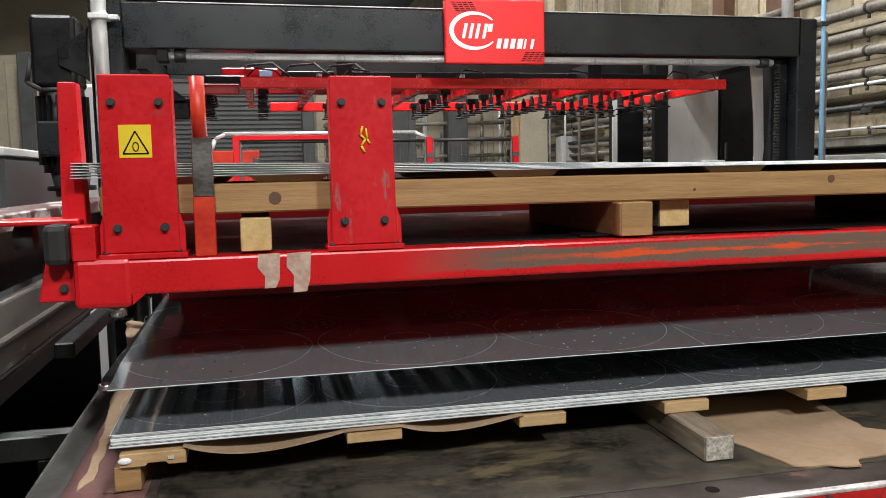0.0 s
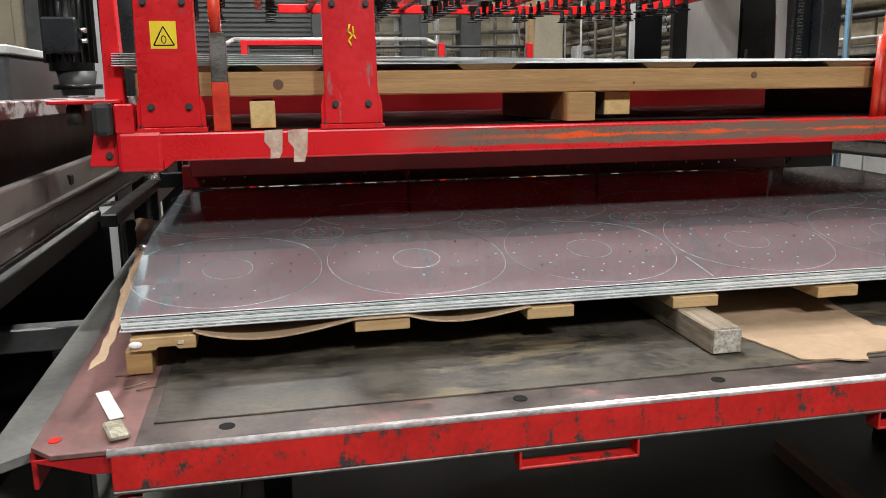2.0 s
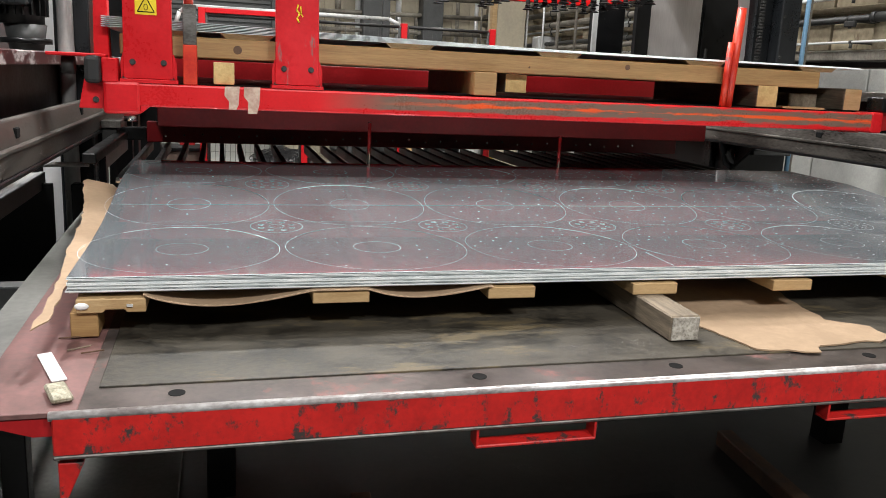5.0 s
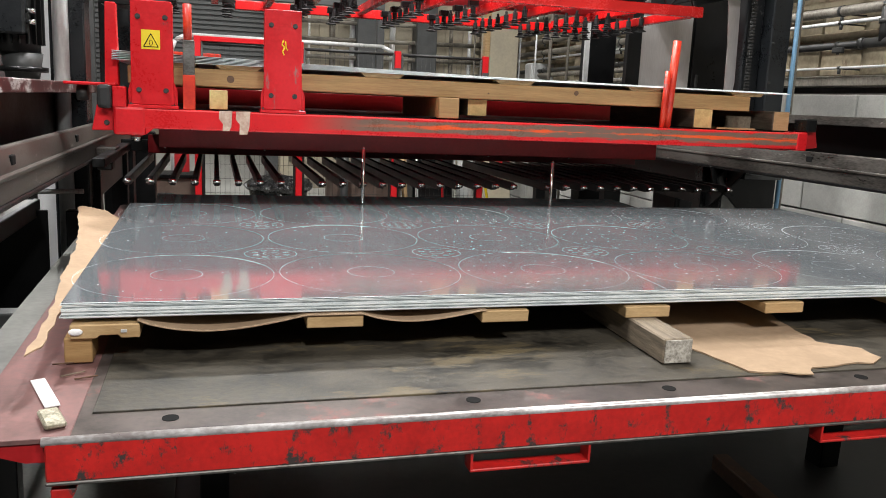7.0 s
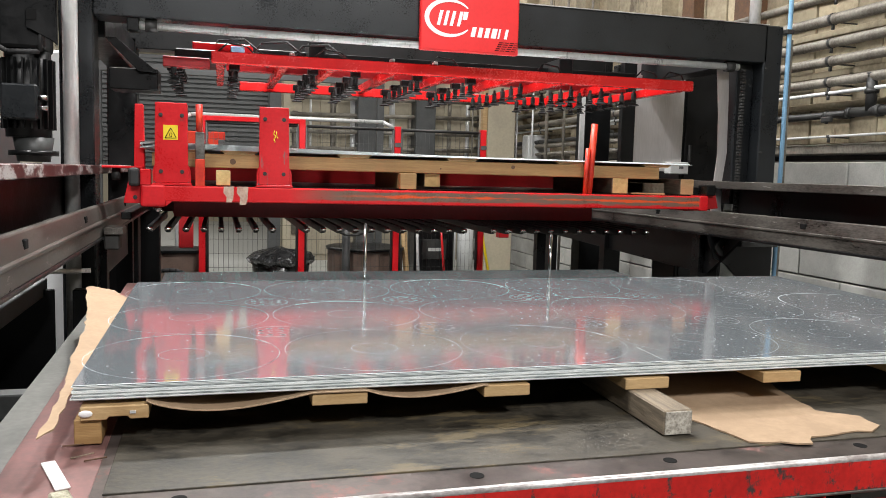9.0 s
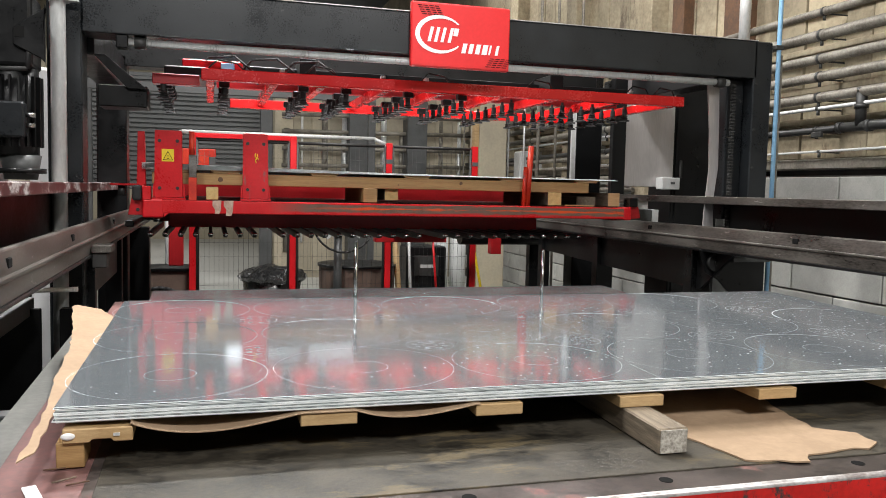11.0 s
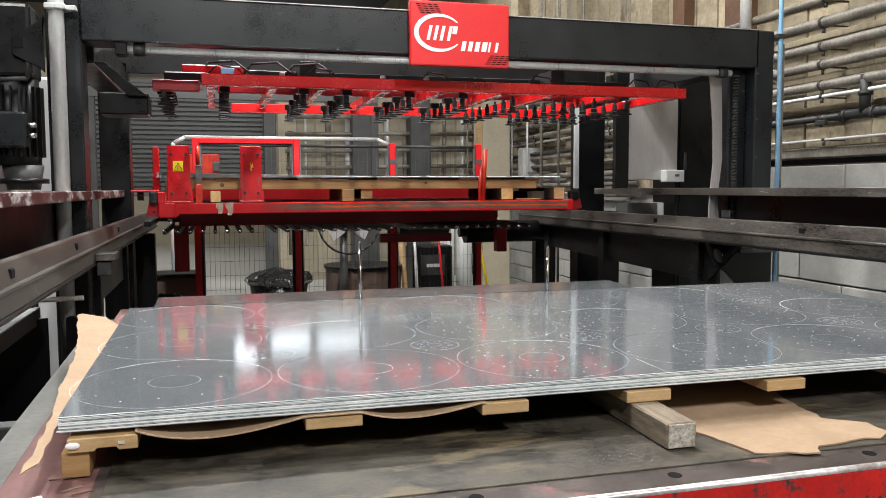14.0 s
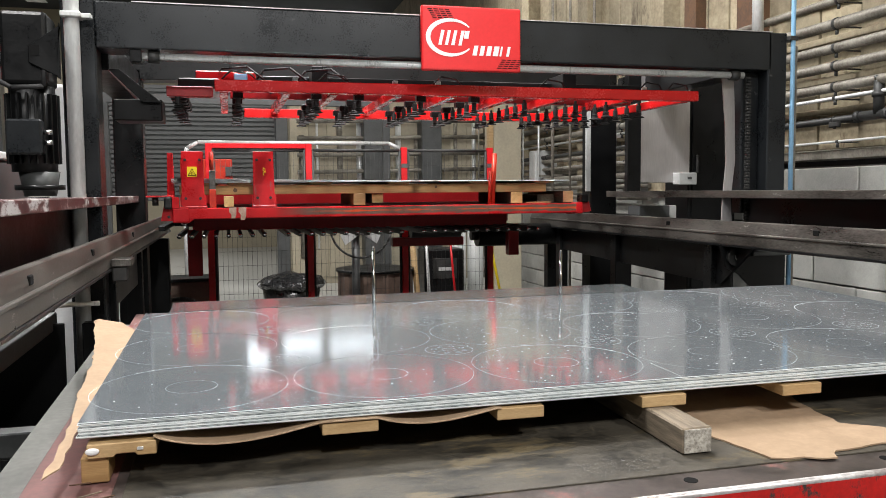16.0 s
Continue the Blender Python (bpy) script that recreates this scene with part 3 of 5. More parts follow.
def build_pallet():
    p = thing("wooden_pallet", (1.5, 0.7, TZ), "rough pine pallet under the sheet stack", "pallet")
    for i, (x, w) in enumerate(((0.05, 0.145), (0.565, 0.135), (1.0, 0.125), (1.4, 0.13), (1.83, 0.125), (2.3, 0.13), (2.75, 0.14))):
        if i == 0:
            b = prism([(x, 0.986), (x + 0.055, 0.986), (x + 0.06, 0.993), (x + 0.10, 0.993), (x + 0.105, 0.986), (x + w, 0.986), (x + w, 1.018), (x, 1.018)], "y", -0.012, 1.5, 0.002)
        else:
            b = box(x, x + w, -0.012, 1.5, 0.994, 1.024, 0.002)
        part("deck_board", b, [WOOD], p)
    for i, x in enumerate((0.035,)):
        part("front_block", box(x, x + 0.058, 0.0, 0.1, TZ + 0.002, 0.985, 0.002), WOODX, p)
    for y in (0.42, 0.8, 1.36):
        part("stringer", box(0.02, 3.0, y, y + 0.09, TZ + 0.002, 0.985, 0.003), WOODOLD, p)
    part("staple", box(0.155, 0.168, -0.016, -0.01, 1.0, 1.006), ALU, p)
    tn = bmesh.new()
    bmesh.ops.create_icosphere(tn, subdivisions=2, radius=0.012, matrix=Matrix.Translation((0.062, -0.014, 1.003)) @ Matrix.Diagonal((1.3, 0.5, 0.7, 1)))
    part("torn_label", tn, WHITE, p)

    b = thing("loose_timber", (1.45, 0.2, TZ), "grey square timber with a pale weathered end", "timber")
    part("beam", box(1.412, 1.492, -0.19, 1.2, TZ + 0.003, TZ + 0.068, 0.004), WOODOLD, b)
    part("end_grain", box(1.415, 1.489, -0.1925, -0.19, TZ + 0.006, TZ + 0.065, 0.001), OLDEND, b)


def ragged(points, seed, amp):
    rnd = random.Random(seed)
    out = []
    n = len(points)
    for i in range(n):
        a, b = Vector(points[i]), Vector(points[(i + 1) % n])
        steps = max(2, int((b - a).length / 0.035))
        nrm = Vector((-(b - a).y, (b - a).x)).normalized()
        for s in range(steps):
            p = a.lerp(b, s / steps) + nrm * (rnd.uniform(-amp, amp) if s else 0)
            out.append((p.x, p.y))
    return out


def build_papers():
    c = ragged([(1.55, -0.06), (1.60, -0.27), (1.68, -0.285), (1.755, -0.31), (1.785, -0.268), (1.9, -0.255), (1.975, -0.262), (2.035, -0.225), (2.04, -0.15), (1.95, -0.085), (2.0, 0.2), (1.95, 0.5), (1.55, 0.5)], 3, 0.008)
    bm = prism(c, "z", TZ + 0.003, TZ + 0.007)
    o = thing("cardboard_sheet", (1.9, 0, TZ), "torn brown cardboard sheet lying on the table", "cardboard")
    part("sheet", bm, CARD, o)
    # kraft sheet between pallet and stack: sags between the boards, sticks out on one side
    bm = bmesh.new()
    nx, rows = 60, (-0.018, 0.5, 1.0, 1.45)
    xs = [0.19 + i * 0.82 / nx for i in range(nx + 1)]
    bays = ((0.19, 0.565, 0.03), (0.70, 1.0, 0.022), (1.125, 1.4, 0.006), (1.53, 1.83, 0.004), (1.955, 2.3, 0.004), (2.43, 2.75, 0.004))
    def sag(x):
        for a, b, d in bays:
            if a < x < b:
                u = (x - a) / (b - a)
                return -d * math.sin(math.pi * u ** 0.8)
        return 0.0
    grid = [[(bm.verts.new((x, y, 1.0265 + sag(x))), bm.verts.new((x, y, 1.0285 + sag(x)))) for x in xs] for y in rows]
    for j in range(len(rows) - 1):
        for i in range(nx):
            for k, flip in ((0, True), (1, False)):
                q = [grid[j][i][k], grid[j][i + 1][k], grid[j + 1][i + 1][k], grid[j + 1][i][k]]
                bm.faces.new(reversed(q) if flip else q)
    for i in range(nx):
        bm.faces.new((grid[0][i][0], grid[0][i + 1][0], grid[0][i + 1][1], grid[0][i][1]))
    o = thing("kraft_liner", (0.5, 0.5, 1.02), "brown kraft liner sagging between the pallet boards", "paper")
    part("liner", bm, CARD, o)
    # flap on the open side
    pts = [(0.02, -0.14), (-0.005, -0.185), (0.0, -0.06), (-0.005, 0.12), (-0.035, 0.42), (-0.05, 0.75), (-0.085, 1.05), (-0.135, 1.36), (-0.125, 1.42), (-0.04, 1.425), (0.02, 1.3), (0.02, 0.4)]
    rag = ragged(pts, 8, 0.004)
    bm = bmesh.new()
    top, low = [], []
    for x, y in rag:
        z = 1.026 + 0.03 * max(0, -x) / 0.13 * (0.4 + 0.6 * max(0, y) / 1.4) - 0.10 * max(0.0, -y - 0.02)
        top.append(bm.verts.new((x, y, z + 0.0015)))
        low.append(bm.verts.new((x, y, z - 0.0015)))
    bm.faces.new(top)
    bm.faces.new(list(reversed(low)))
    for i in range(len(top)):
        j = (i + 1) % len(top)
        bm.faces.new((low[i], low[j], top[j], top[i]))
    bmesh.ops.recalc_face_normals(bm, faces=list(bm.faces))
    bmesh.ops.triangulate(bm, faces=[f for f in bm.faces if len(f.verts) > 4])
    o = thing("kraft_flap", (0, 0.5, 1.02), "torn strip of brown kraft paper sticking out beside the stack", "paper")
    part("strip", bm, CARD, o)
    # scraper on the table corner
    s = thing("scraper", (0.03, -0.22, TZ), "flat steel scraper with a crusted end on the table", "scraper")
    part("blade", box(0.012, 0.04, -0.25, -0.09, TZ + 0.0, TZ + 0.004, 0.001, turn=20), WHITE, s)
    part("crusted_end", box(0.045, 0.083, -0.355, -0.275, TZ + 0.0, TZ + 0.013, 0.004, turn=20), BRASS, s)
    for i, (x, y) in enumerate(((0.06, -0.08), (0.09, -0.1), (0.03, 0.0))):
        k = thing("wood_splinter", (x, y, TZ), "thin splinter of wood on the table", "splinter", "splinters")
        part("sliver", rod((x - 0.02, y, TZ + 0.002), (x + 0.025, y + 0.02 - 0.01 * i, TZ + 0.004), 0.0018, seg=6), RUSTBAR if i else WOODOLD, k)


# ---- the sheets
SX, SY, ZS, PITCH = 3.048, 1.524, 1.050, 0.505
SL = 0.033
STRIPS = 8


def pattern_quads():
    """Flat quads (four xy pairs, kind) of the nested cuts on one sheet."""
    quads = []
    def ring(cx, cy, r, w, n, kind, a0=0.0, a1=360.0):
        for i in range(n):
            u, v = radians(a0 + (a1 - a0) * i / n), radians(a0 + (a1 - a0) * (i + 1) / n)
            quads.append(([(cx + (r - w / 2) * math.cos(u), cy + (r - w / 2) * math.sin(u)), (cx + (r + w / 2) * math.cos(u), cy + (r + w / 2) * math.sin(u)),
                           (cx + (r + w / 2) * math.cos(v), cy + (r + w / 2) * math.sin(v)), (cx + (r - w / 2) * math.cos(v), cy + (r - w / 2) * math.sin(v))], kind))
    def dot(cx, cy, r, kind):
        quads.append(([(cx - r, cy - r), (cx + r, cy - r), (cx + r, cy + r), (cx - r, cy + r)], kind))
    rnd = random.Random(11)
    for row in range(3):
        for c in range(6):
            cx, cy = 0.262 + PITCH * c, 0.262 + PITCH * row
            ring(cx, cy, 0.2445, 0.0009, 96, 0)
            a = rnd.uniform(0, 60)
            ring(cx, cy, 0.2425, 0.0034 if row else 0.0024, 40, 1 if (c + row) % 2 else 0, a, a + rnd.uniform(70, 130))
            ring(cx, cy, 0.064, 0.0009, 40, 0)
            for r, n, ph in ((0.115, 10, 8), (0.165, 14, 3), (0.20, 10, 20), (0.226, 6, 0)):
                for k in range(n):
                    if rnd.random() < (0.5, 0.35, 0.12, 0.08, 0.08, 0.08)[c]:
                        continue
                    u = radians(ph + 360 * k / n + (9 if (k % 2 and r < 0.22) else 0))
                    dot(cx + r * math.cos(u), cy + r * math.sin(u), 0.0022 if c < 2 else 0.0026, 2 if rnd.random() < (0.5 if c < 2 else 0.88) else 1)
    for row in range(2):
        for c in range(5):
            cx, cy = 0.262 + PITCH * (c + 0.5), 0.262 + PITCH * (row + 0.5)
            ring(cx, cy, 0.075, 0.0011, 36, 0)
            for k in range(8):
                u = radians(22 + 45 * k)
                ring(cx + 0.048 * math.cos(u), cy + 0.048 * math.sin(u), 0.008, 0.0014, 8, 0)
                dot(cx + 0.048 * math.cos(u), cy + 0.048 * math.sin(u), 0.004, 1)
            ring(cx, cy, 0.022, 0.0011, 16, 0)
    x = 0.262 + PITCH * 2.5
    for i in range(8):
        y = 0.01 + 0.02 * i
        quads.append(([(x, y), (x + 0.0016, y), (x + 0.0016, y + 0.02), (x, y + 0.02)], 0))
    return quads


QUADS = pattern_quads()


def cut_bmesh(y0, y1, z, ox=0.0, oy=0.0):
    bm = bmesh.new()
    for q, kind in QUADS:
        cy = sum(p[1] for p in q) / 4
        if y0 <= cy < y1:
            f = bm.faces.new([bm.verts.new((p[0] + ox, p[1] + oy, z)) for p in q])
            f.material_index = kind
            if f.normal.z < 0:
                f.normal_flip()
    bm.normal_update()
    for f in bm.faces:
        if f.normal.z < 0:
            f.normal_flip()
    return bm


FAN = 0.014


def build_stack():
    n = 10
    t = 0.0017
    rnd = random.Random(2)
    for i in range(n):
        z = 1.0295 + i * 0.00196
        dx, dy = rnd.uniform(-0.004, 0.004), rnd.uniform(-0.004, 0.003)
        up = FAN * i / (n - 1)

        def fanned(bm):
            for v in bm.verts:
                v.co.z += up * max(0, 1 - v.co.y / SY)
            return bm
        s = thing("metal_sheet", (0, 0, z), "zinc-coated steel sheet with cut rings, lying in a stack", "sheet", "sheets of the stack")
        part("sheet", fanned(box(SL + dx, SX + dx, dy, SY + dy, z, z + t)), SHEETM, s)
        b = box(SL + dx, SX + dx, dy - 0.0012, dy - 0.0001, z, z + (t + 0.0016 if i < n - 1 else t))
        box(SL + dx - 0.0012, SL + dx - 0.0001, dy, SY + dy, z, z + t, 0, b)
        part("cut_edge", fanned(b), SHEETEDGE, s)
        if i == n - 1:
            part("cut_pattern", fanned(cut_bmesh(-1, 9, z + t + 0.0003)), [CUT, CUTDARK, CUTDOT], s)["kind"] = "stuff"


def build_released_sheet():
    """The top sheet, in strips across its short side, that comes to lie on the stack."""
    s = thing("released_sheet", (0, 0, 0), "zinc-coated steel sheet with laser-cut rings, settling on the stack", "sheet")
    out = []
    d = SY / STRIPS
    for i in range(STRIPS):
        y0, y1 = i * d, (i + 1) * d
        ex = 0.0004
        bm = box(SL, SX, -ex if i else 0, d + ex, 0, 0.0018)
        me = part("sheet_strip", bm, SHEETM, s)
        c = cut_bmesh(y0 - (0.01 if i == 0 else 0), y1, 0.0021, 0, -y0)
        part("cut_pattern", c, [CUT, CUTDARK, CUTDOT], me)["kind"] = "stuff"
        if i == 0:
            part("cut_edge", box(SL, SX, -0.0014, -0.0001, 0, 0.0018), SHEETEDGE, me)
        out.append(me)
    return s, out


def sheet_height(y, t):
    """Over the stack: flat before a, rising to the fork tips, flat on the forks."""
    a, tip = lerp_rows(SHEET_A, t), lerp_rows(CART_Y, t)
    top = max(0.0, 0.143 + lerp_rows(FORK_Z, t) - 0.0233 * tip)
    u = min(1, max(0, (y - a) / max(0.05, tip - a)))
    droop = 0.016 * u * max(0.0, 1 - y / 0.19) * max(0.0, 1 - t / 1.1)
    return ZS + 0.0002 + top * u ** 1.3 + FAN * max(0, 1 - y / SY) * (1 - u) - droop


def move_sheet(strips):
    d = SY / STRIPS
    times = [r[0] for r in SHEET_A]
    for i, st in enumerate(strips):
        rows = []
        for t in times:
            a, b = sheet_height(i * d, t), sheet_height((i + 1) * d, t)
            rows.append((t, pose(0, i * d, a, math.degrees(math.atan2(b - a, d)), 0, 0)))
        walk(st, rows)


# ---- second sheet behind the stack and the two pins
def build_behind_stack():
    s = thing("rear_sheet_stack", (1.2, 1.8, 1.0), "grey mirror-like steel sheets on the table behind the stack", "sheet")
    part("sheet", box(0.12, 2.3, 1.6, 1.85, 1.03, 1.042, 0.001), DARKSHEET, s)
    part("bearer", box(0.2, 2.25, 1.65, 1.85, TZ + 0.002, 1.03, 0.003), WOODOLD, s)
    for x, y, top in ((0.963, 1.50, 1.29), (1.83, 1.50, 1.25)):
        p = thing("guide_pin", (x, y, ZS), "thin bright steel guide pin behind the stack", "pin", "guide pins")
        part("pin", rod((x, y + 0.04, TZ), (x, y + 0.04, top), 0.0075, seg=12), CHROME, p)
        part("tip", rod((x, y + 0.04, top), (x, y + 0.04, top + 0.008), 0.0075, None, 12, 0.004), CHROME, p)


# ---- the cart that rides on the rails; y counts from its front beam
def build_cart():
    c = thing("sheet_cart", (1.55, 0, 1.34), "red steel cart with worn beam, guide posts and fork comb", "cart")
    part("front_beam", box(0.09, 3.1, 0.0, 0.1, 1.352, 1.43, 0.006, seg=2), RED_BEAM, c, "red box beam with rubbed orange and bare patches")
    b = box(-0.02, 0.1, -0.004, 0.11, 1.325, 1.436, 0.012, seg=2)
    prism([(0.1, 1.33), (0.13, 1.355), (0.1, 1.355)], "y", 0.0, 0.1, 0, b)
    part("corner_block", b, RED, c)
    b = box(3.09, 3.15, -0.004, 0.11, 1.345, 1.434, 0.008, seg=2)
    part("corner_block", b, RED, c)
    part("corner_foot", rod((0.06, 0.05, 1.30), (0.06, 0.05, 1.33), 0.022), CHROME, c)
    # side bracket, bumper and wheel arm on both ends
    part("side_bracket", prism([(-0.10, 1.34), (-0.02, 1.34), (-0.02, 1.46), (-0.075, 1.46)], "y", 0.03, 0.05, 0.003), RED, c)
    part("bracket_bolt", bolt(-0.045, 0.03, 1.37, 0.007), PIPEDARK, c)
    part("bumper", box(-0.072, -0.022, -0.03, 0.05, 1.425, 1.515, 0.014, seg=2), RUBBER, c, "black rubber bumper")
    part("bumper_holder", box(-0.02, 0.03, -0.005, 0.06, 1.43, 1.51, 0.004), RED, c)
    part("wheel_arm", box(-0.20, -0.01, 0.05, 0.2, 1.51, 1.522, 0.003), RED, c)
    part("wheel", rod((-0.16, 0.12, 1.48), (-0.12, 0.12, 1.48), 0.03, seg=18), PIPEDARK, c)
    part("side_bracket", prism([(3.15, 1.35), (3.24, 1.36), (3.22, 1.44), (3.15, 1.44)], "y", 0.03, 0.06, 0.003), RED_DARK, c)
    part("end_stop", box(3.14, 3.2, 0.0, 0.1, 1.436, 1.50, 0.006), BLACK, c)
    # guide posts
    for x0, x1, m in ((0.047, 0.206, RED), (0.546, 0.70, RED_POST)):
        x0b, x1b = x0 - 0.012, x1 + 0.016
        g = part("guide_post", prism([(x0, 1.445), (x1, 1.445), (x1 - 0.006, 1.836), (x0 + 0.004, 1.836)], "y", 0.005, 0.015, 0.0025), m, c, "red folded steel guide post with four bolts")
        f = box(x0 + 0.004, x0 + 0.014, 0.015, 0.075, 1.445, 1.83, 0.002)
        box(x1 - 0.014, x1 - 0.004, 0.015, 0.075, 1.445, 1.83, 0.002, f)
        part("post_flange", f, m, g)
        part("base_flange", box(x0b, x1b, 0.0, 0.085, 1.431, 1.444, 0.002), m, g)
        part("backing_plate", prism([(x0 - 0.01, 1.444), (x1 + 0.012, 1.444), (x1 + 0.012, 1.50), (x1 + 0.002, 1.53), (x0 - 0.002, 1.53), (x0 - 0.01, 1.50)], "y", 0.0155, 0.02, 0.001), m, g)
        for bx in (x0 + 0.03, x1 - 0.03):
            for bz in (1.50, 1.775):
                part("bolt", bolt(bx, 0.005, bz, 0.0068), PIPEDARK, g)
        for bx in (x0b + 0.014, x1b - 0.02):
            part("bolt", bolt(bx, 0.012, 1.444, 0.006, None, (0, 0, 1), 0.008), PIPEDARK, g)
        if x0 < 0.1:
            s = part("warning_sticker", box(0.089, 0.157, 0.0035, 0.005, 1.655, 1.727, 0.0), YELLOW, g, "yellow warning sticker with a black triangle")
            k = bmesh.new()
            tri = [(0.097, 1.664), (0.150, 1.664), (0.1235, 1.713)]
            for i in range(3):
                rod((tri[i][0], 0.003, tri[i][1]), (tri[(i + 1) % 3][0], 0.003, tri[(i + 1) % 3][1]), 0.0016, k, 6)
            ov = [(0.1235 + 0.006 * math.cos(a), 0.003, 1.679 + 0.010 * math.sin(a)) for a in [i * math.pi / 5 for i in range(11)]]
            bent(ov, 0.0012, k, 5)
            part("symbol", k, INK, s)
        else:
            k = bmesh.new()
            bent([(0.624, 0.003, 1.72), (0.618, 0.003, 1.70), (0.63, 0.003, 1.69), (0.62, 0.003, 1.675), (0.627, 0.003, 1.66)], 0.003, k, 5)
            bent([(0.632, 0.003, 1.715), (0.634, 0.003, 1.69), (0.64, 0.003, 1.68)], 0.0025, k, 5)
            part("sticker_remnant", k, YELLOW, g)
    part("side_post", prism([(-0.058, 1.45), (-0.004, 1.44), (-0.012, 1.83), (-0.05, 1.83)], "y", 0.10, 0.16, 0.003), RED, c)
    # stakes
    part("stake_sleeve", box(0.238, 0.284, 0.008, 0.05, 1.431, 1.565, 0.002), ORANGE, c, "orange sleeve with rubbed paint")
    part("stake_sleeve", box(0.239, 0.283, 0.009, 0.049, 1.565, 1.698, 0.002), STEEL_WORN, c, "bare grey steel sleeve")
    part("stake_rod", rod((0.258, 0.03, 1.69), (0.256, 0.03, 1.835), 0.0165, seg=16), ORANGE, c)
    part("stake_rod", rod((2.392, 0.04, 1.431), (2.412, 0.04, 1.828), 0.019, seg=16), ORANGE, c)
    part("stake_rod", rod((2.362, 0.03, 1.431), (2.372, 0.03, 1.69), 0.013, seg=14), ORANGE, c)
    # tape remnants
    for x, w, drop in ((0.375, 0.05, 0.0), (0.44, 0.055, 0.012)):
        part("tape_remnant", prism([(x, 1.431), (x + w, 1.433), (x + w - 0.004, 1.37), (x + w - 0.012, 1.353 - drop), (x + 0.012, 1.352 - drop), (x + 0.014, 1.38), (x - 0.002, 1.40)], "y", -0.0025, -0.0002), TAPE, c, "torn beige adhesive tape")
    # deck, rear and side beams
    part("deck", box(0.06, 3.1, 0.1, 1.6, 1.424, 1.434, 0.001), BLACK, c, "dark oily steel deck")
    part("rear_beam", box(0.0, 3.14, 1.6, 1.7, 1.40, 1.53, 0.006), RED_DARK, c)
    for x in (-0.01, 3.05):
        part("side_beam", box(x, x + 0.08, 0.1, 1.6, 1.34, 1.425, 0.004), RED_DARK, c)
    for x in (0.9, 1.9, 2.7):
        part("deck_rib", box(x, x + 0.06, 0.1, 1.6, 1.36, 1.411, 0.003), RED, c)
    # takes the darker red because it hangs in the deck's shade
    part("apron", box(0.1, 2.75, 0.72, 0.74, 1.235, 1.345, 0.003), RED_DARK, c, "red apron under the deck, darkened for the shade there")
    part("rear_apron", box(0.05, 3.05, 1.6, 1.62, 1.205, 1.40, 0.003), RED, c)
    part("deck_underside", box(0.075, 3.04, 0.1, 1.6, 1.412, 1.4235, 0.001), RED_GLOSS, c, "red painted underside of the deck")
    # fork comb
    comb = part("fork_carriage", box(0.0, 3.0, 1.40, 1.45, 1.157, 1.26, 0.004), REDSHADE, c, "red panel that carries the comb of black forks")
    src = None
    xs = [0.015 + i * 0.0872 for i in range(33)]
    for i, x in enumerate(xs):
        if i in (8, 20):
            continue
        if src is None:
            bm = prism([(0.1, 1.128), (0.13, 1.118), (1.45, 1.112), (1.45, 1.156), (0.13, 1.155), (0.1, 1.148)], "x", x - 0.011, x + 0.011, 0.002)
            src = part("fork", bm, BLACK, comb, "black fork with a bright tip roller")
            tip = part("tip_roller", rod((x - 0.015, 0.096, 1.138), (x + 0.015, 0.096, 1.138), 0.0095, seg=10), CHROME, src)
            x_first = x
        else:
            f = share("fork", src, comb, (x - x_first, 0, 0))
            share("tip_roller", tip, f, (0, 0, 0))
    part("side_arm", box(-0.14, -0.09, 0.3, 1.43, 1.17, 1.21, 0.004), BLACK, comb)
    part("arm_root", box(-0.14, 0.0, 1.40, 1.44, 1.165, 1.23, 0.004), BLACK, comb)
    # shiny clips along the comb panel
    clip = None
    for i in range(30):
        x = 0.09 + i * 0.09
        if clip is None:
            clip = part("clip", rod((x, 1.385, 1.19), (x, 1.40, 1.19), 0.005, seg=8), CHROME, comb)
            x_clip = x
        else:
            share("clip", clip, comb, (x - x_clip, 0, 0.006 * (i % 3)))
    RIDERS.append(c)
    return c, comb


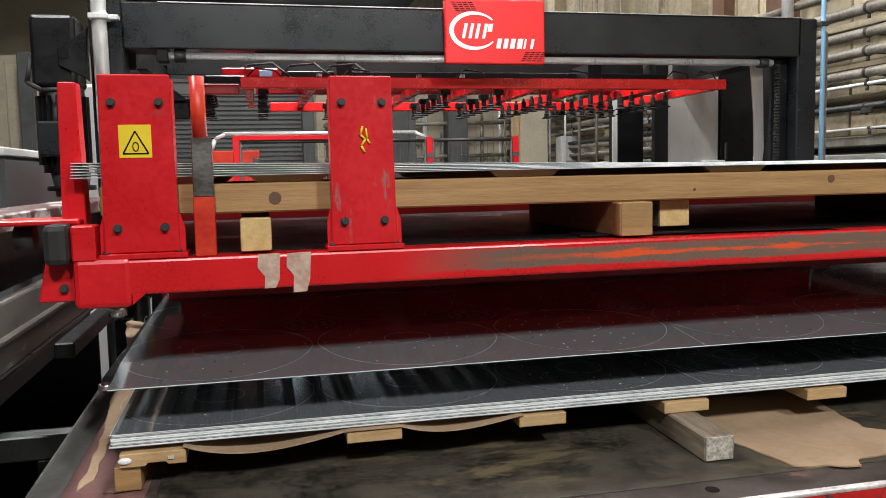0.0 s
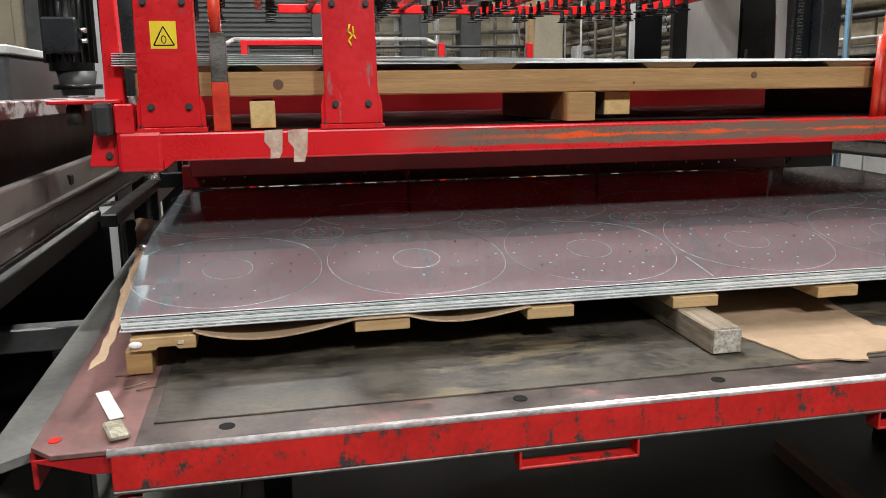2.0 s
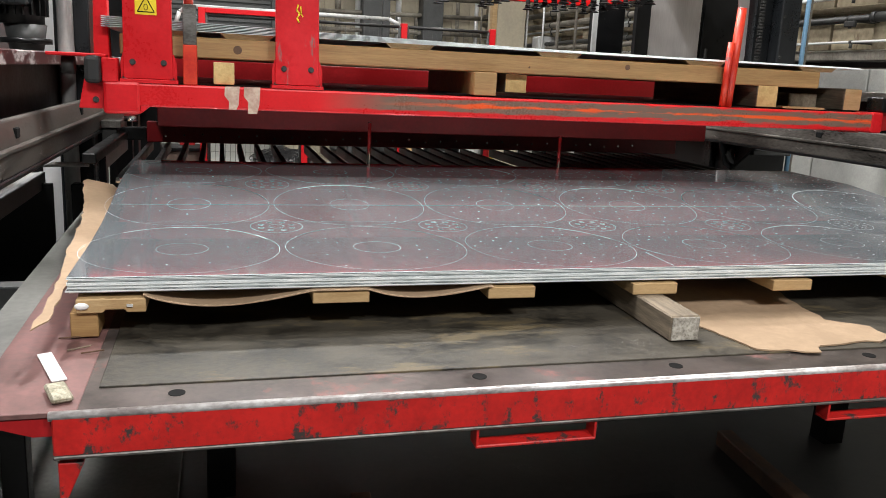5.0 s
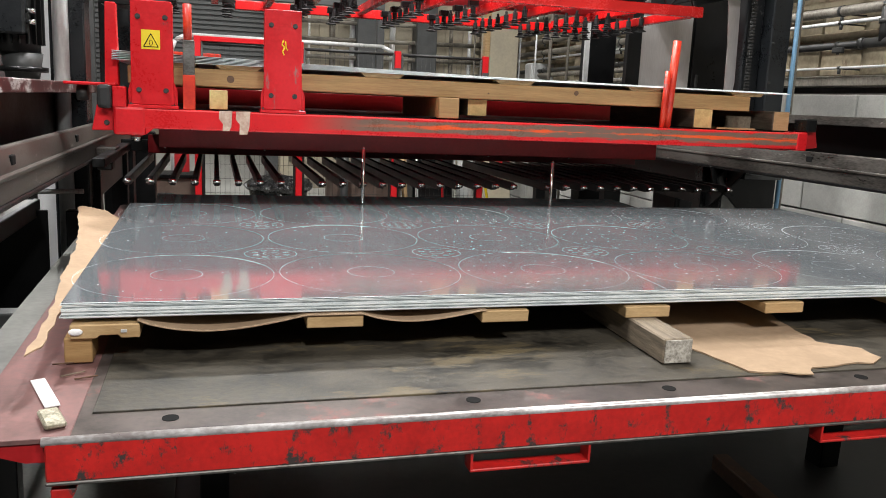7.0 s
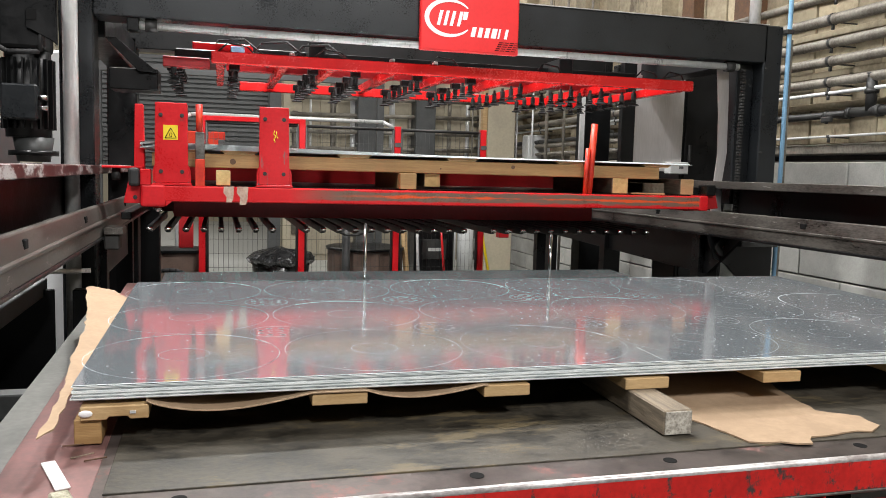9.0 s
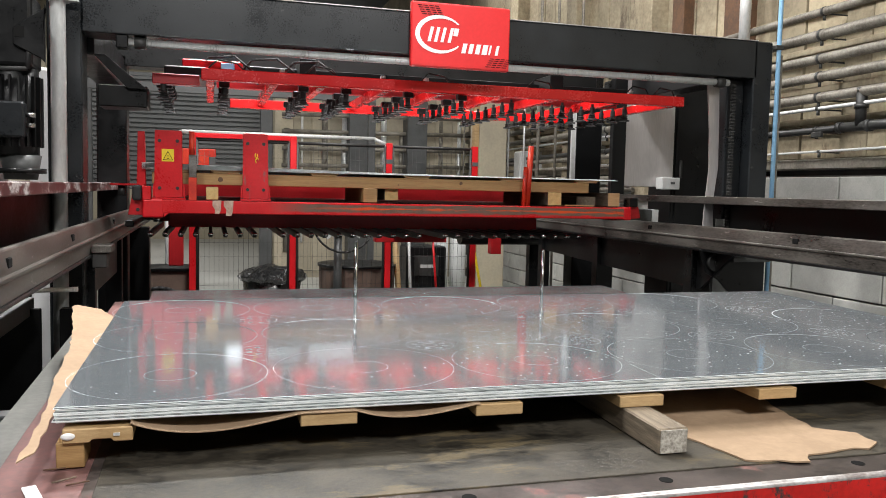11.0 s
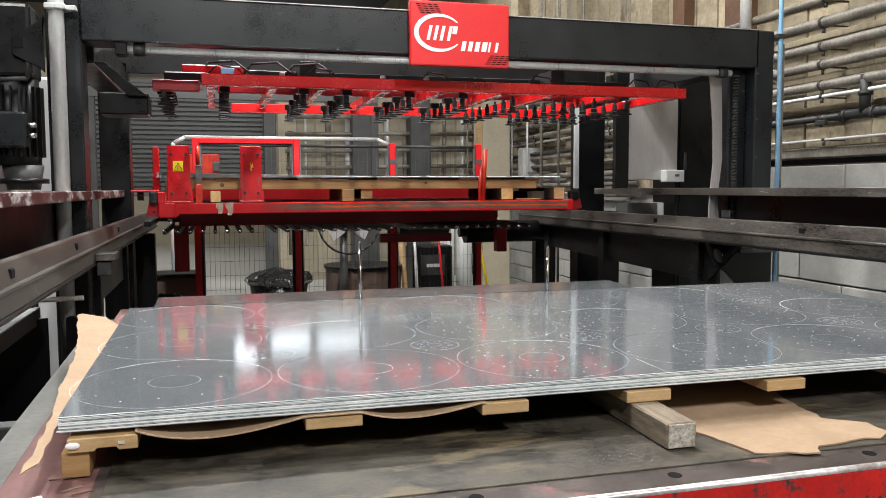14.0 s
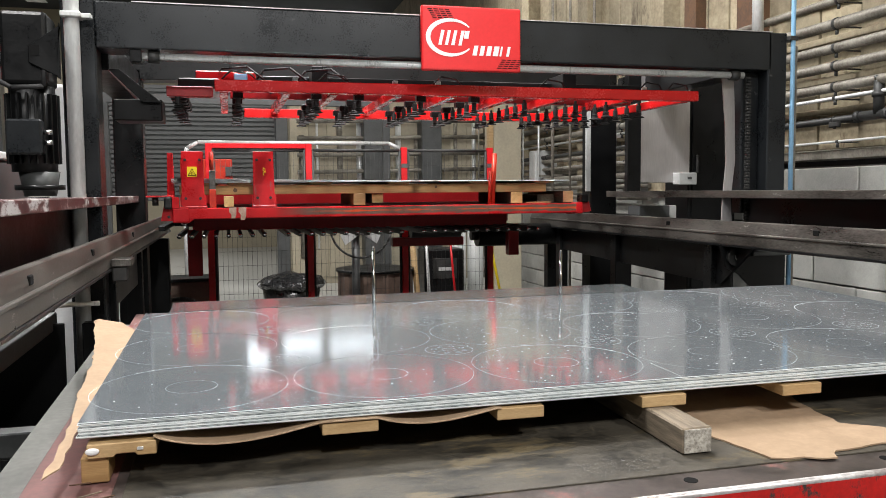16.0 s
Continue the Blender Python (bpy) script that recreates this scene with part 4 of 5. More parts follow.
def build_cart_load():
    # blocks on the deck
    def timber(x0, x1, y0, y1, z0, z1, m, end, label, turn=0.0, ends="y"):
        t = thing("timber_block", ((x0 + x1) / 2, (y0 + y1) / 2, z0), label, "timber", "timbers on the cart")
        part("timber", box(x0, x1, y0, y1, z0, z1, 0.003, turn=turn), m, t)
        if not turn:
            part("end_grain", box(x0 + 0.002, x1 - 0.002, y0 - 0.002, y0 - 0.0002, z0 + 0.002, z1 - 0.002), end, t)
        RIDERS.append(t)
    timber(0.337, 0.408, 0.03, 0.6, 1.436, 1.512, WOOD, WOODEND, "short pine block with a yellow end on the cart")
    timber(1.44, 1.53, 0.12, 0.9, 1.45, 1.523, WOODOLD, WOODEND, "pine block under the pallet on the cart")
    timber(1.285, 1.375, 0.03, 0.75, 1.436, 1.523, WOODX, WOODX, "brown timber lying across the cart deck")
    timber(2.56, 2.66, 0.08, 0.95, 1.436, 1.527, WOODOLD, WOODEND, "old pallet timber with a pale end on the cart")
    timber(3.02, 3.11, 0.10, 0.9, 1.436, 1.53, WOODOLD, WOOD, "timber beside the end stop of the cart")
    timber(2.85, 3.0, 0.25, 0.9, 1.436, 1.50, WOODOLD, WOODOLD, "grey timber on the cart deck")
    k = thing("plywood_offcut", (2.8, 0.1, 1.435), "thin plywood offcut on the cart deck", "offcut")
    part("board", prism(ragged([(2.68, 0.06), (2.9, 0.07), (2.88, 0.16), (2.7, 0.15)], 5, 0.006), "z", 1.435, 1.443), WOOD, k)
    RIDERS.append(k)
    k = thing("steel_offcut", (1.7, 0.1, 1.435), "thin dark steel strip on the cart deck", "offcut")
    part("strip", box(1.2, 1.95, 0.06, 0.15, 1.435, 1.439, turn=-4), BLACK, k)
    RIDERS.append(k)
    # pallet
    p = thing("upper_pallet", (1.5, 0.6, 1.52), "long pine pallet under thin sheets on the cart", "pallet")
    part("front_stringer", box(0.03, 2.86, 0.075, 0.165, 1.524, 1.594, 0.004), WOODX, p, "long knotty pine stringer")
    for x, z, w in ((0.42, 1.557, 0.03), (1.94, 1.57, 0.022), (1.52, 1.55, 0.008)):
        part("knot", rod((x, 0.0735, z), (x, 0.075, z), w * 0.5, seg=16), RUSTBAR, p)
    part("rear_stringer", box(0.03, 2.86, 0.7, 0.79, 1.524, 1.594, 0.004), WOODX, p)
    part("rear_stringer", box(0.03, 2.86, 1.3, 1.39, 1.524, 1.594, 0.004), WOODX, p)
    for x in (0.1, 0.36, 0.95, 1.55, 2.2, 2.75):
        part("deck_board", prism([(x, 1.612), (x + 0.19, 1.612), (x + 0.17, 1.595), (x + 0.02, 1.595)], "y", 0.08, 1.42, 0.001), WOOD, p)
    RIDERS.append(p)
    for i in range(6):
        z = 1.6125 + i * 0.0045
        long = 3.06 if i < 2 else 3.05
        s = thing("thin_sheet", (1.5, 0.6, z), "thin zinc-coated sheet with slightly lifted end on the cart", "sheet", "sheets on the cart")
        bm = bmesh.new()
        nx = 16
        rows = []
        for j in range(nx + 1):
            u = j / nx
            x = -0.025 + u * (long + 0.03)
            lift = 0.011 * (1 - u) ** 2 * i / 5 - i * 0.0033 * min(1, u * 2)
            rows.append([bm.verts.new((x, yy, z + lift + dz)) for yy in (0.055 + 0.003 * i, 1.5) for dz in (0, 0.0014)])
        for a, b in zip(rows, rows[1:]):
            bm.faces.new((a[1], a[3], b[3], b[1]))
            bm.faces.new((a[0], b[0], b[2], a[2]))
            bm.faces.new((a[0], a[1], b[1], b[0]))
            bm.faces.new((a[2], b[2], b[3], a[3]))
        bm.faces.new((rows[0][0], rows[0][2], rows[0][3], rows[0][1]))
        bm.faces.new((rows[-1][0], rows[-1][1], rows[-1][3], rows[-1][2]))
        bmesh.ops.recalc_face_normals(bm, faces=list(bm.faces))
        part("sheet", bm, SHEETEDGE, s)
        RIDERS.append(s)


# ---- the portal frame
FY = 2.75


def build_portal():
    f = thing("portal_frame", (1.8, FY, 0), "anthracite steel portal of the sheet loader", "machine frame")
    part("top_beam", box(-0.285, 3.84, FY, FY + 0.24, 2.338, 2.582, 0.008, seg=2), BEAMBLACK, f)
    part("beam_top_edge", box(-0.1, 3.84, FY - 0.004, FY + 0.02, 2.582, 2.587), EDGE, f)
    part("beam_rail", rod((-0.1, FY + 0.05, 2.305), (3.66, FY + 0.05, 2.305), 0.022, seg=14), ALU, f, "bright steel guide tube under the beam")
    part("beam_red_strip", box(0.4, 3.3, FY + 0.10, FY + 0.2, 2.315, 2.338), RED_DARK, f)
    b = box(-0.453, -0.285, FY, FY + 0.2, 0, 2.9, 0.008)
    part("left_post", b, BEAMBLACK, f)
    b = box(3.815, 3.957, FY, FY + 0.2, 0, 2.582, 0.008)
    box(3.69, 3.815, FY + 0.1, FY + 0.2, 1.4, 2.338, 0.006, b)
    part("right_post", b, BEAMBLACK, f)
    for z in (2.3, 2.0, 1.75):
        part("bolt", bolt(3.835, FY, z, 0.007), PIPEDARK, f)
    # rear portal and side beams
    part("rear_post", box(-0.447, -0.237, 4.6, 4.8, 0, 2.5, 0.008), BLACK, f)
    part("rear_leg", box(-0.314, -0.123, 5.2, 5.35, 0, 1.19, 0.006), BLACK, f)
    part("rear_post", box(3.82, 4.10, 5.45, 5.65, 0, 2.85, 0.008), BLACK, f)
    part("rear_post_edge", box(3.775, 3.82, 5.45, 5.48, 1.55, 2.75), ALU, f)
    part("side_beam", box(-0.42, -0.25, FY + 0.2, 4.7, 2.25, 2.47, 0.006), BLACK, f)
    part("side_beam", box(3.72, 3.9, FY + 0.2, 4.7, 2.34, 2.54, 0.006), BLACK, f)
    part("rear_beam", box(-0.4, 3.6, 4.6, 4.8, 2.42, 2.6, 0.006), BLACK, f)
    part("drive_block", box(-0.24, 0.02, FY + 0.25, FY + 0.5, 1.98, 2.1, 0.006), BLACK, f)
    part("gusset", prism([(-0.26, 2.26), (-0.2, 2.26), (0.02, 2.08), (-0.08, 2.08)], "y", FY + 0.22, FY + 0.24, 0.002), BLACK, f)
    part("chain_guard", prism([(3.57, 1.1), (3.68, 1.1), (3.65, 1.5), (3.68, 1.75), (3.67, 2.1), (3.66, 2.32), (3.57, 2.32), (3.60, 2.0), (3.61, 1.72), (3.59, 1.5)], "y", FY + 0.15, FY + 0.16), BRUSHED, f)
    c = bmesh.new()
    for i in range(60):
        z = 1.1 + i * 0.02
        box(3.70, 3.725, FY + 0.05, FY + 0.08, z, z + 0.013, 0.003, c)
        if i % 2:
            box(3.694, 3.731, FY + 0.06, FY + 0.07, z, z + 0.02, 0.002, c)
    part("lift_chain", c, PIPEDARK, f, "black roller chain")
    part("drive_drum", rod((2.72, 5.7, 1.13), (3.55, 5.7, 1.13), 0.11, seg=24), BLACK, f, "black drive drum")
    part("drum_hub", rod((2.66, 5.7, 1.13), (2.72, 5.7, 1.13), 0.05, seg=16), PIPEDARK, f)
    for z in (1.5, 1.62, 2.05, 2.2):
        part("bolt", bolt(-0.43, FY, z, 0.009), PIPEDARK, f)
    part("tube_bracket", box(-0.12, -0.06, FY + 0.01, FY + 0.1, 2.27, 2.338, 0.004), BLACK, f)
    part("tube_collar", rod((-0.03, FY + 0.05, 2.305), (0.03, FY + 0.05, 2.305), 0.034, seg=16), PIPEDARK, f)
    part("tube_collar", rod((3.56, FY + 0.05, 2.305), (3.62, FY + 0.05, 2.305), 0.034, seg=16), PIPEDARK, f)
    # back bracket with sprocket below
    g = thing("chain_bracket", (3.55, 3.1, 1.0), "black bracket with sprocket under the rail", "bracket")
    part("plate", prism([(3.45, 1.20), (3.95, 1.20), (3.95, 0.9), (3.70, 0.9), (3.6, 1.0), (3.50, 1.05)], "y", 2.72, 2.74, 0.002), BLACK, g)
    part("sprocket", rod((3.56, 2.69, 1.12), (3.56, 2.72, 1.12), 0.06, seg=20), PIPEDARK, g)
    part("hub", rod((3.56, 2.67, 1.12), (3.56, 2.69, 1.12), 0.022, seg=16), CHROME, g)
    part("arm", box(3.62, 3.9, 2.6, 2.72, 1.13, 1.16, 0.004), GREYPAINT, g)
    # sign
    s = thing("sign_board", (1.82, FY, 2.44), "red machine sign with white emblem and lettering bars", "sign")
    bd = part("board", box(1.47, 2.075, FY - 0.045, FY - 0.002, 2.266, 2.637, 0.01, seg=2), SIGN_RED, s)
    y = FY - 0.0465
    k = bmesh.new()
    n = 44
    for i in range(n):
        u, v = radians(38 + 285 * i / n), radians(38 + 285 * (i + 1) / n)
        w0, w1 = 0.004 + 0.010 * math.sin(math.pi * i / n), 0.004 + 0.010 * math.sin(math.pi * (i + 1) / n)
        cx, cz, a, c = 1.645, 2.456, 0.138, 0.10
        q = [(cx + (a - w0) * math.cos(u), cz + (c - w0) * math.sin(u)), (cx + (a + w0) * math.cos(u), cz + (c + w0) * math.sin(u)),
             (cx + (a + w1) * math.cos(v), cz + (c + w1) * math.sin(v)), (cx + (a - w1) * math.cos(v), cz + (c - w1) * math.sin(v))]
        k.faces.new([k.verts.new((p[0], y, p[1])) for p in q])
    part("emblem_arc", k, WHITE, bd)
    k = bmesh.new()
    for pts in ([(1.567, 2.412), (1.586, 2.412), (1.606, 2.497), (1.586, 2.497)], [(1.606, 2.412), (1.625, 2.412), (1.644, 2.497), (1.625, 2.497)], [(1.644, 2.412), (1.664, 2.412), (1.683, 2.497), (1.664, 2.497)],
                [(1.688, 2.412), (1.707, 2.412), (1.727, 2.497), (1.707, 2.497)], [(1.722, 2.452), (1.749, 2.452), (1.758, 2.497), (1.729, 2.497)]):
        k.faces.new([k.verts.new((p[0], y, p[1])) for p in pts])
    part("emblem_bar", k, WHITE, bd)
    k = bmesh.new()
    for i, w in enumerate((0.026, 0.026, 0.028, 0.032, 0.012, 0.018)):
        x = 1.773 + i * 0.0415
        k.faces.new([k.verts.new(p) for p in ((x, y, 2.357), (x + w, y, 2.357), (x + w + 0.012, y, 2.414), (x + 0.012, y, 2.414))])
    part("lettering_bar", k, WHITE, bd)
    for x0, z0, n, sgn in ((1.505, 2.615, 5, -1), (1.925, 2.288, 5, 1)):
        for i in range(n):
            for j in range(4):
                xx = x0 + j * 0.034 + i * 0.007
                part("vent_slot", box(xx, xx + 0.026, y - 0.0005, y + 0.001, z0 + sgn * i * 0.012 - 0.002, z0 + sgn * i * 0.012 + 0.002), INK, bd)
    # pipes on the posts
    p = thing("conduit", (-0.4, FY - 0.08, 0), "thick galvanised conduit clamped to the post", "conduit")
    part("tube", rod((-0.388, FY - 0.06, 0.0), (-0.388, FY - 0.06, 6.5), 0.038, seg=22), ALU, p)
    cl = box(-0.436, -0.335, FY - 0.115, FY - 0.005, 2.47, 2.50, 0.006)
    box(-0.34, -0.29, FY - 0.08, FY - 0.03, 2.472, 2.498, 0.004, cl)
    part("clamp", cl, ALU, p)
    p = thing("air_tube", (4.1, FY, 1.5), "pale blue plastic air tube along the post", "tube")
    part("tube", rod((3.985, FY - 0.02, 0.0), (3.985, FY - 0.02, 6.5), 0.015, seg=12), BLUE, p)
    part("clip", box(3.95, 4.01, FY - 0.04, FY + 0.02, 2.53, 2.56, 0.004), PIPEDARK, p)
    p = thing("conduit", (4.15, FY, 0.5), "thin grey upright strip beside the post", "conduit")
    part("strip", box(4.005, 4.03, FY - 0.01, FY + 0.03, 0.0, 2.5, 0.003), PIPE, p)


def build_gripper():
    g = thing("suction_gripper", (1.8, 3.4, 2.138), "red suction gripper frame with black cups", "gripper")
    y0 = 2.95
    part("front_bar", box(0.31, 3.43, y0, y0 + 0.06, 2.150, 2.216, 0.005), RED_GLOSS, g)
    part("rear_bar", box(0.5, 3.2, 4.3, 4.36, 2.123, 2.188, 0.005), RED_GLOSS, g)
    part("mid_bar", box(0.4, 3.3, 3.65, 3.71, 2.188, 2.248, 0.005), RED_DARK, g)
    xs = (0.36, 0.72, 1.0, 1.4, 1.75, 2.15, 2.5, 2.95, 3.36)
    for i, x in enumerate(xs):
        part("cross_bar", box(x - 0.025, x + 0.025, y0 + 0.06, 4.3, 2.146, 2.203, 0.004), RED_GLOSS, g)
    part("upper_carriage", box(0.2, 0.55, 3.2, 3.5, 2.208, 2.298, 0.006), RED, g)
    part("valve_block", box(0.42, 0.5, 3.15, 3.2, 2.238, 2.278, 0.004), BLUE, g)
    part("carriage_rail", box(0.6, 3.3, 3.5, 3.6, 2.248, 2.318, 0.004), BLACK, g)
    part("manifold", box(0.10, 0.34, y0 + 0.22, y0 + 0.75, 2.19, 2.25, 0.008), BLACK, g, "black valve manifold")
    for i in range(5):
        part("cup_holder", box(0.055, 0.145, y0 + 0.26 + 0.17 * i, y0 + 0.33 + 0.17 * i, 2.12, 2.175, 0.006), BLACK, g)
    for x in (0.44, 0.90, 1.16, 1.55, 1.90):
        for i in range(4):
            part("cup_holder", box(x - 0.03, x + 0.03, y0 + 0.11 + 0.34 * i, y0 + 0.17 + 0.34 * i, 2.125, 2.165, 0.005), BLACK, g)
    for i, x in enumerate((0.30, 0.55, 0.80)):
        part("air_hose", bent([(x, y0 + 0.3, 2.25), (x + 0.05, y0 + 0.24, 2.31), (x + 0.2, y0 + 0.2, 2.32), (x + 0.3, y0 + 0.12, 2.23), (x + 0.33, y0 + 0.1, 2.15)], 0.007, None, 6), RUBBER, g)
    part("end_bar", box(0.04, 0.30, y0 + 0.12, y0 + 0.2, 2.128, 2.188, 0.004), RED_DARK, g)
    src = None
    cup_xy = [(x + d, y0 + 0.14 + 0.17 * j) for x, d in ((0.08, 0.02), (0.44, 0), (0.85, 0.05), (1.13, 0.03), (1.53, 0.02), (1.88, 0.02), (2.2, 0.04), (2.6, 0.0), (2.8, 0.02), (3.06, 0)) for j in range(7)]
    for x, y in cup_xy:
        if src is None:
            bm = bmesh.new()
            rings = []
            for r, z in ((0.009, 2.15), (0.009, 2.13), (0.016, 2.128), (0.016, 2.09), (0.013, 2.086), (0.023, 2.078), (0.014, 2.072), (0.025, 2.066), (0.016, 2.062), (0.039, 2.050), (0.034, 2.046)):
                rings.append([bm.verts.new((x + r * math.cos(i * math.pi / 6), y + r * math.sin(i * math.pi / 6), z)) for i in range(12)])
            for a, b in zip(rings, rings[1:]):
                for i in range(12):
                    bm.faces.new((a[i], b[i], b[(i + 1) % 12], a[(i + 1) % 12]))
            bm.faces.new(rings[0])
            bm.faces.new(list(reversed(rings[-1])))
            bmesh.ops.recalc_face_normals(bm, faces=list(bm.faces))
            src = part("suction_cup", bm, RUBBER, g)
            s0 = (x, y)
        else:
            share("suction_cup", src, g, (x - s0[0], y - s0[1], 0.0))
    for x in (0.35, 0.9, 1.6, 2.3, 3.0, 3.2):
        k = bent([(x, y0 + 0.02, 2.218), (x + 0.05, y0 + 0.02, 2.268), (x + 0.16, y0 + 0.05, 2.258), (x + 0.22, y0 + 0.1, 2.208)], 0.005, None, 6)
        part("air_hose", k, RUBBER, g)
    for x in (0.75, 1.35, 1.62, 3.02):
        part("hose_fitting", box(x, x + 0.03, y0 + 0.01, y0 + 0.04, 2.216, 2.238, 0.004), ALU, g)
    part("suspension", box(0.9, 1.0, 3.3, 3.6, 2.248, 2.358, 0.004), BLACK, g)
    part("suspension", box(2.6, 2.7, 3.3, 3.6, 2.248, 2.358, 0.004), BLACK, g)


def build_rails():
    for x0, x1, xi, y1 in ((-0.40, -0.19, -0.19, 6.6), (3.47, 3.72, 3.47, 6.2)):
        r = thing("lower_rail", ((x0 + x1) / 2, 1.5, 1.2), "scuffed grey steel running rail with scratches", "rail", "rails of the cart")
        out = -1 if xi < 0 else 1
        part("rail_head", prism([(xi + out * 0.012, 1.286), (xi + out * 0.026, 1.352), (xi + out * 0.034, 1.357), (xi + out * 0.06, 1.352), (xi + out * 0.06, 1.27), (xi + out * 0.012, 1.27)], "y", -1.7, y1, 0.003), RAIL, r)
        part("rail_lip", box(xi, xi + out * 0.06, -1.7, y1, 1.266, 1.284, 0.005), RAIL, r, "bright rubbed lip of the rail")
        part("rail_web", box(xi + out * 0.006, xi + out * 0.06, -1.7, y1, 1.205, 1.268, 0.003), RAIL, r)
        part("rail_foot", box(min(xi, xi + out * 0.22), max(xi, xi + out * 0.22), -1.7, y1, 1.19, 1.205, 0.003), BLACK, r)
        for y in (0.7, 1.85, 3.4):
            part("slot", box(min(xi + out * 0.012, xi + out * 0.03), max(xi + out * 0.012, xi + out * 0.03), y, y + 0.045, 1.30, 1.33, 0.003), INK, r)
        for y in (2.9, 4.3, 5.8):
            part("support_post", box(x0 + 0.04, x1 - 0.06, y, y + 0.1, 0, 1.19, 0.004), BLACK, r)
    u = thing("upper_rail", (-0.3, 1, 1.5), "dark red channel rail with rubbed pale edge", "rail", "rails of the cart")
    part("top_flange", box(-0.46, -0.28, -1.7, 4.6, 1.502, 1.552, 0.004), RAILRED, u)
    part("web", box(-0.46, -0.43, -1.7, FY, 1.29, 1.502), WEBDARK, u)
    u = thing("upper_rail", (3.7, 1, 1.5), "black channel rail with rubbed edge", "rail", "rails of the cart")
    part("top_flange", box(3.57, 3.76, -1.7, 4.6, 1.502, 1.552, 0.003), RAIL, u)
    part("web", box(3.72, 3.76, -1.7, FY + 0.1, 1.29, 1.502), BLACK, u)
    # plates under the rear halves of the rails
    u = thing("web_plate", (3.4, 3.6, 1.0), "black steel side plate under the rail", "plate", "side plates")
    part("plate", prism([(2.86, 0.92), (5.6, 0.985), (5.6, 1.19), (2.5, 1.19), (2.75, 1.0)], "x", 3.55, 3.57, 0.002), BLACK, u)
    part("flange", box(3.52, 3.60, 5.5, 5.6, 0.0, 1.19), BLACK, u)
    u = thing("web_plate", (-0.2, 3.6, 1.0), "grey steel side plate under the rail", "plate", "side plates")
    part("plate", prism([(3.1, 0.913), (4.7, 0.913), (4.7, 1.19), (3.1, 1.19)], "x", -0.3, -0.28, 0.002), GREYPAINT, u)
    b = thing("limit_bracket", (-0.15, 2.38, 1.22), "small steel bracket with switch on the rail", "bracket")
    part("plate", box(-0.19, -0.10, 2.30, 2.46, 1.215, 1.25, 0.003), RAIL, b)
    part("switch", box(-0.19, -0.12, 2.32, 2.42, 1.14, 1.215, 0.006), PIPEDARK, b)


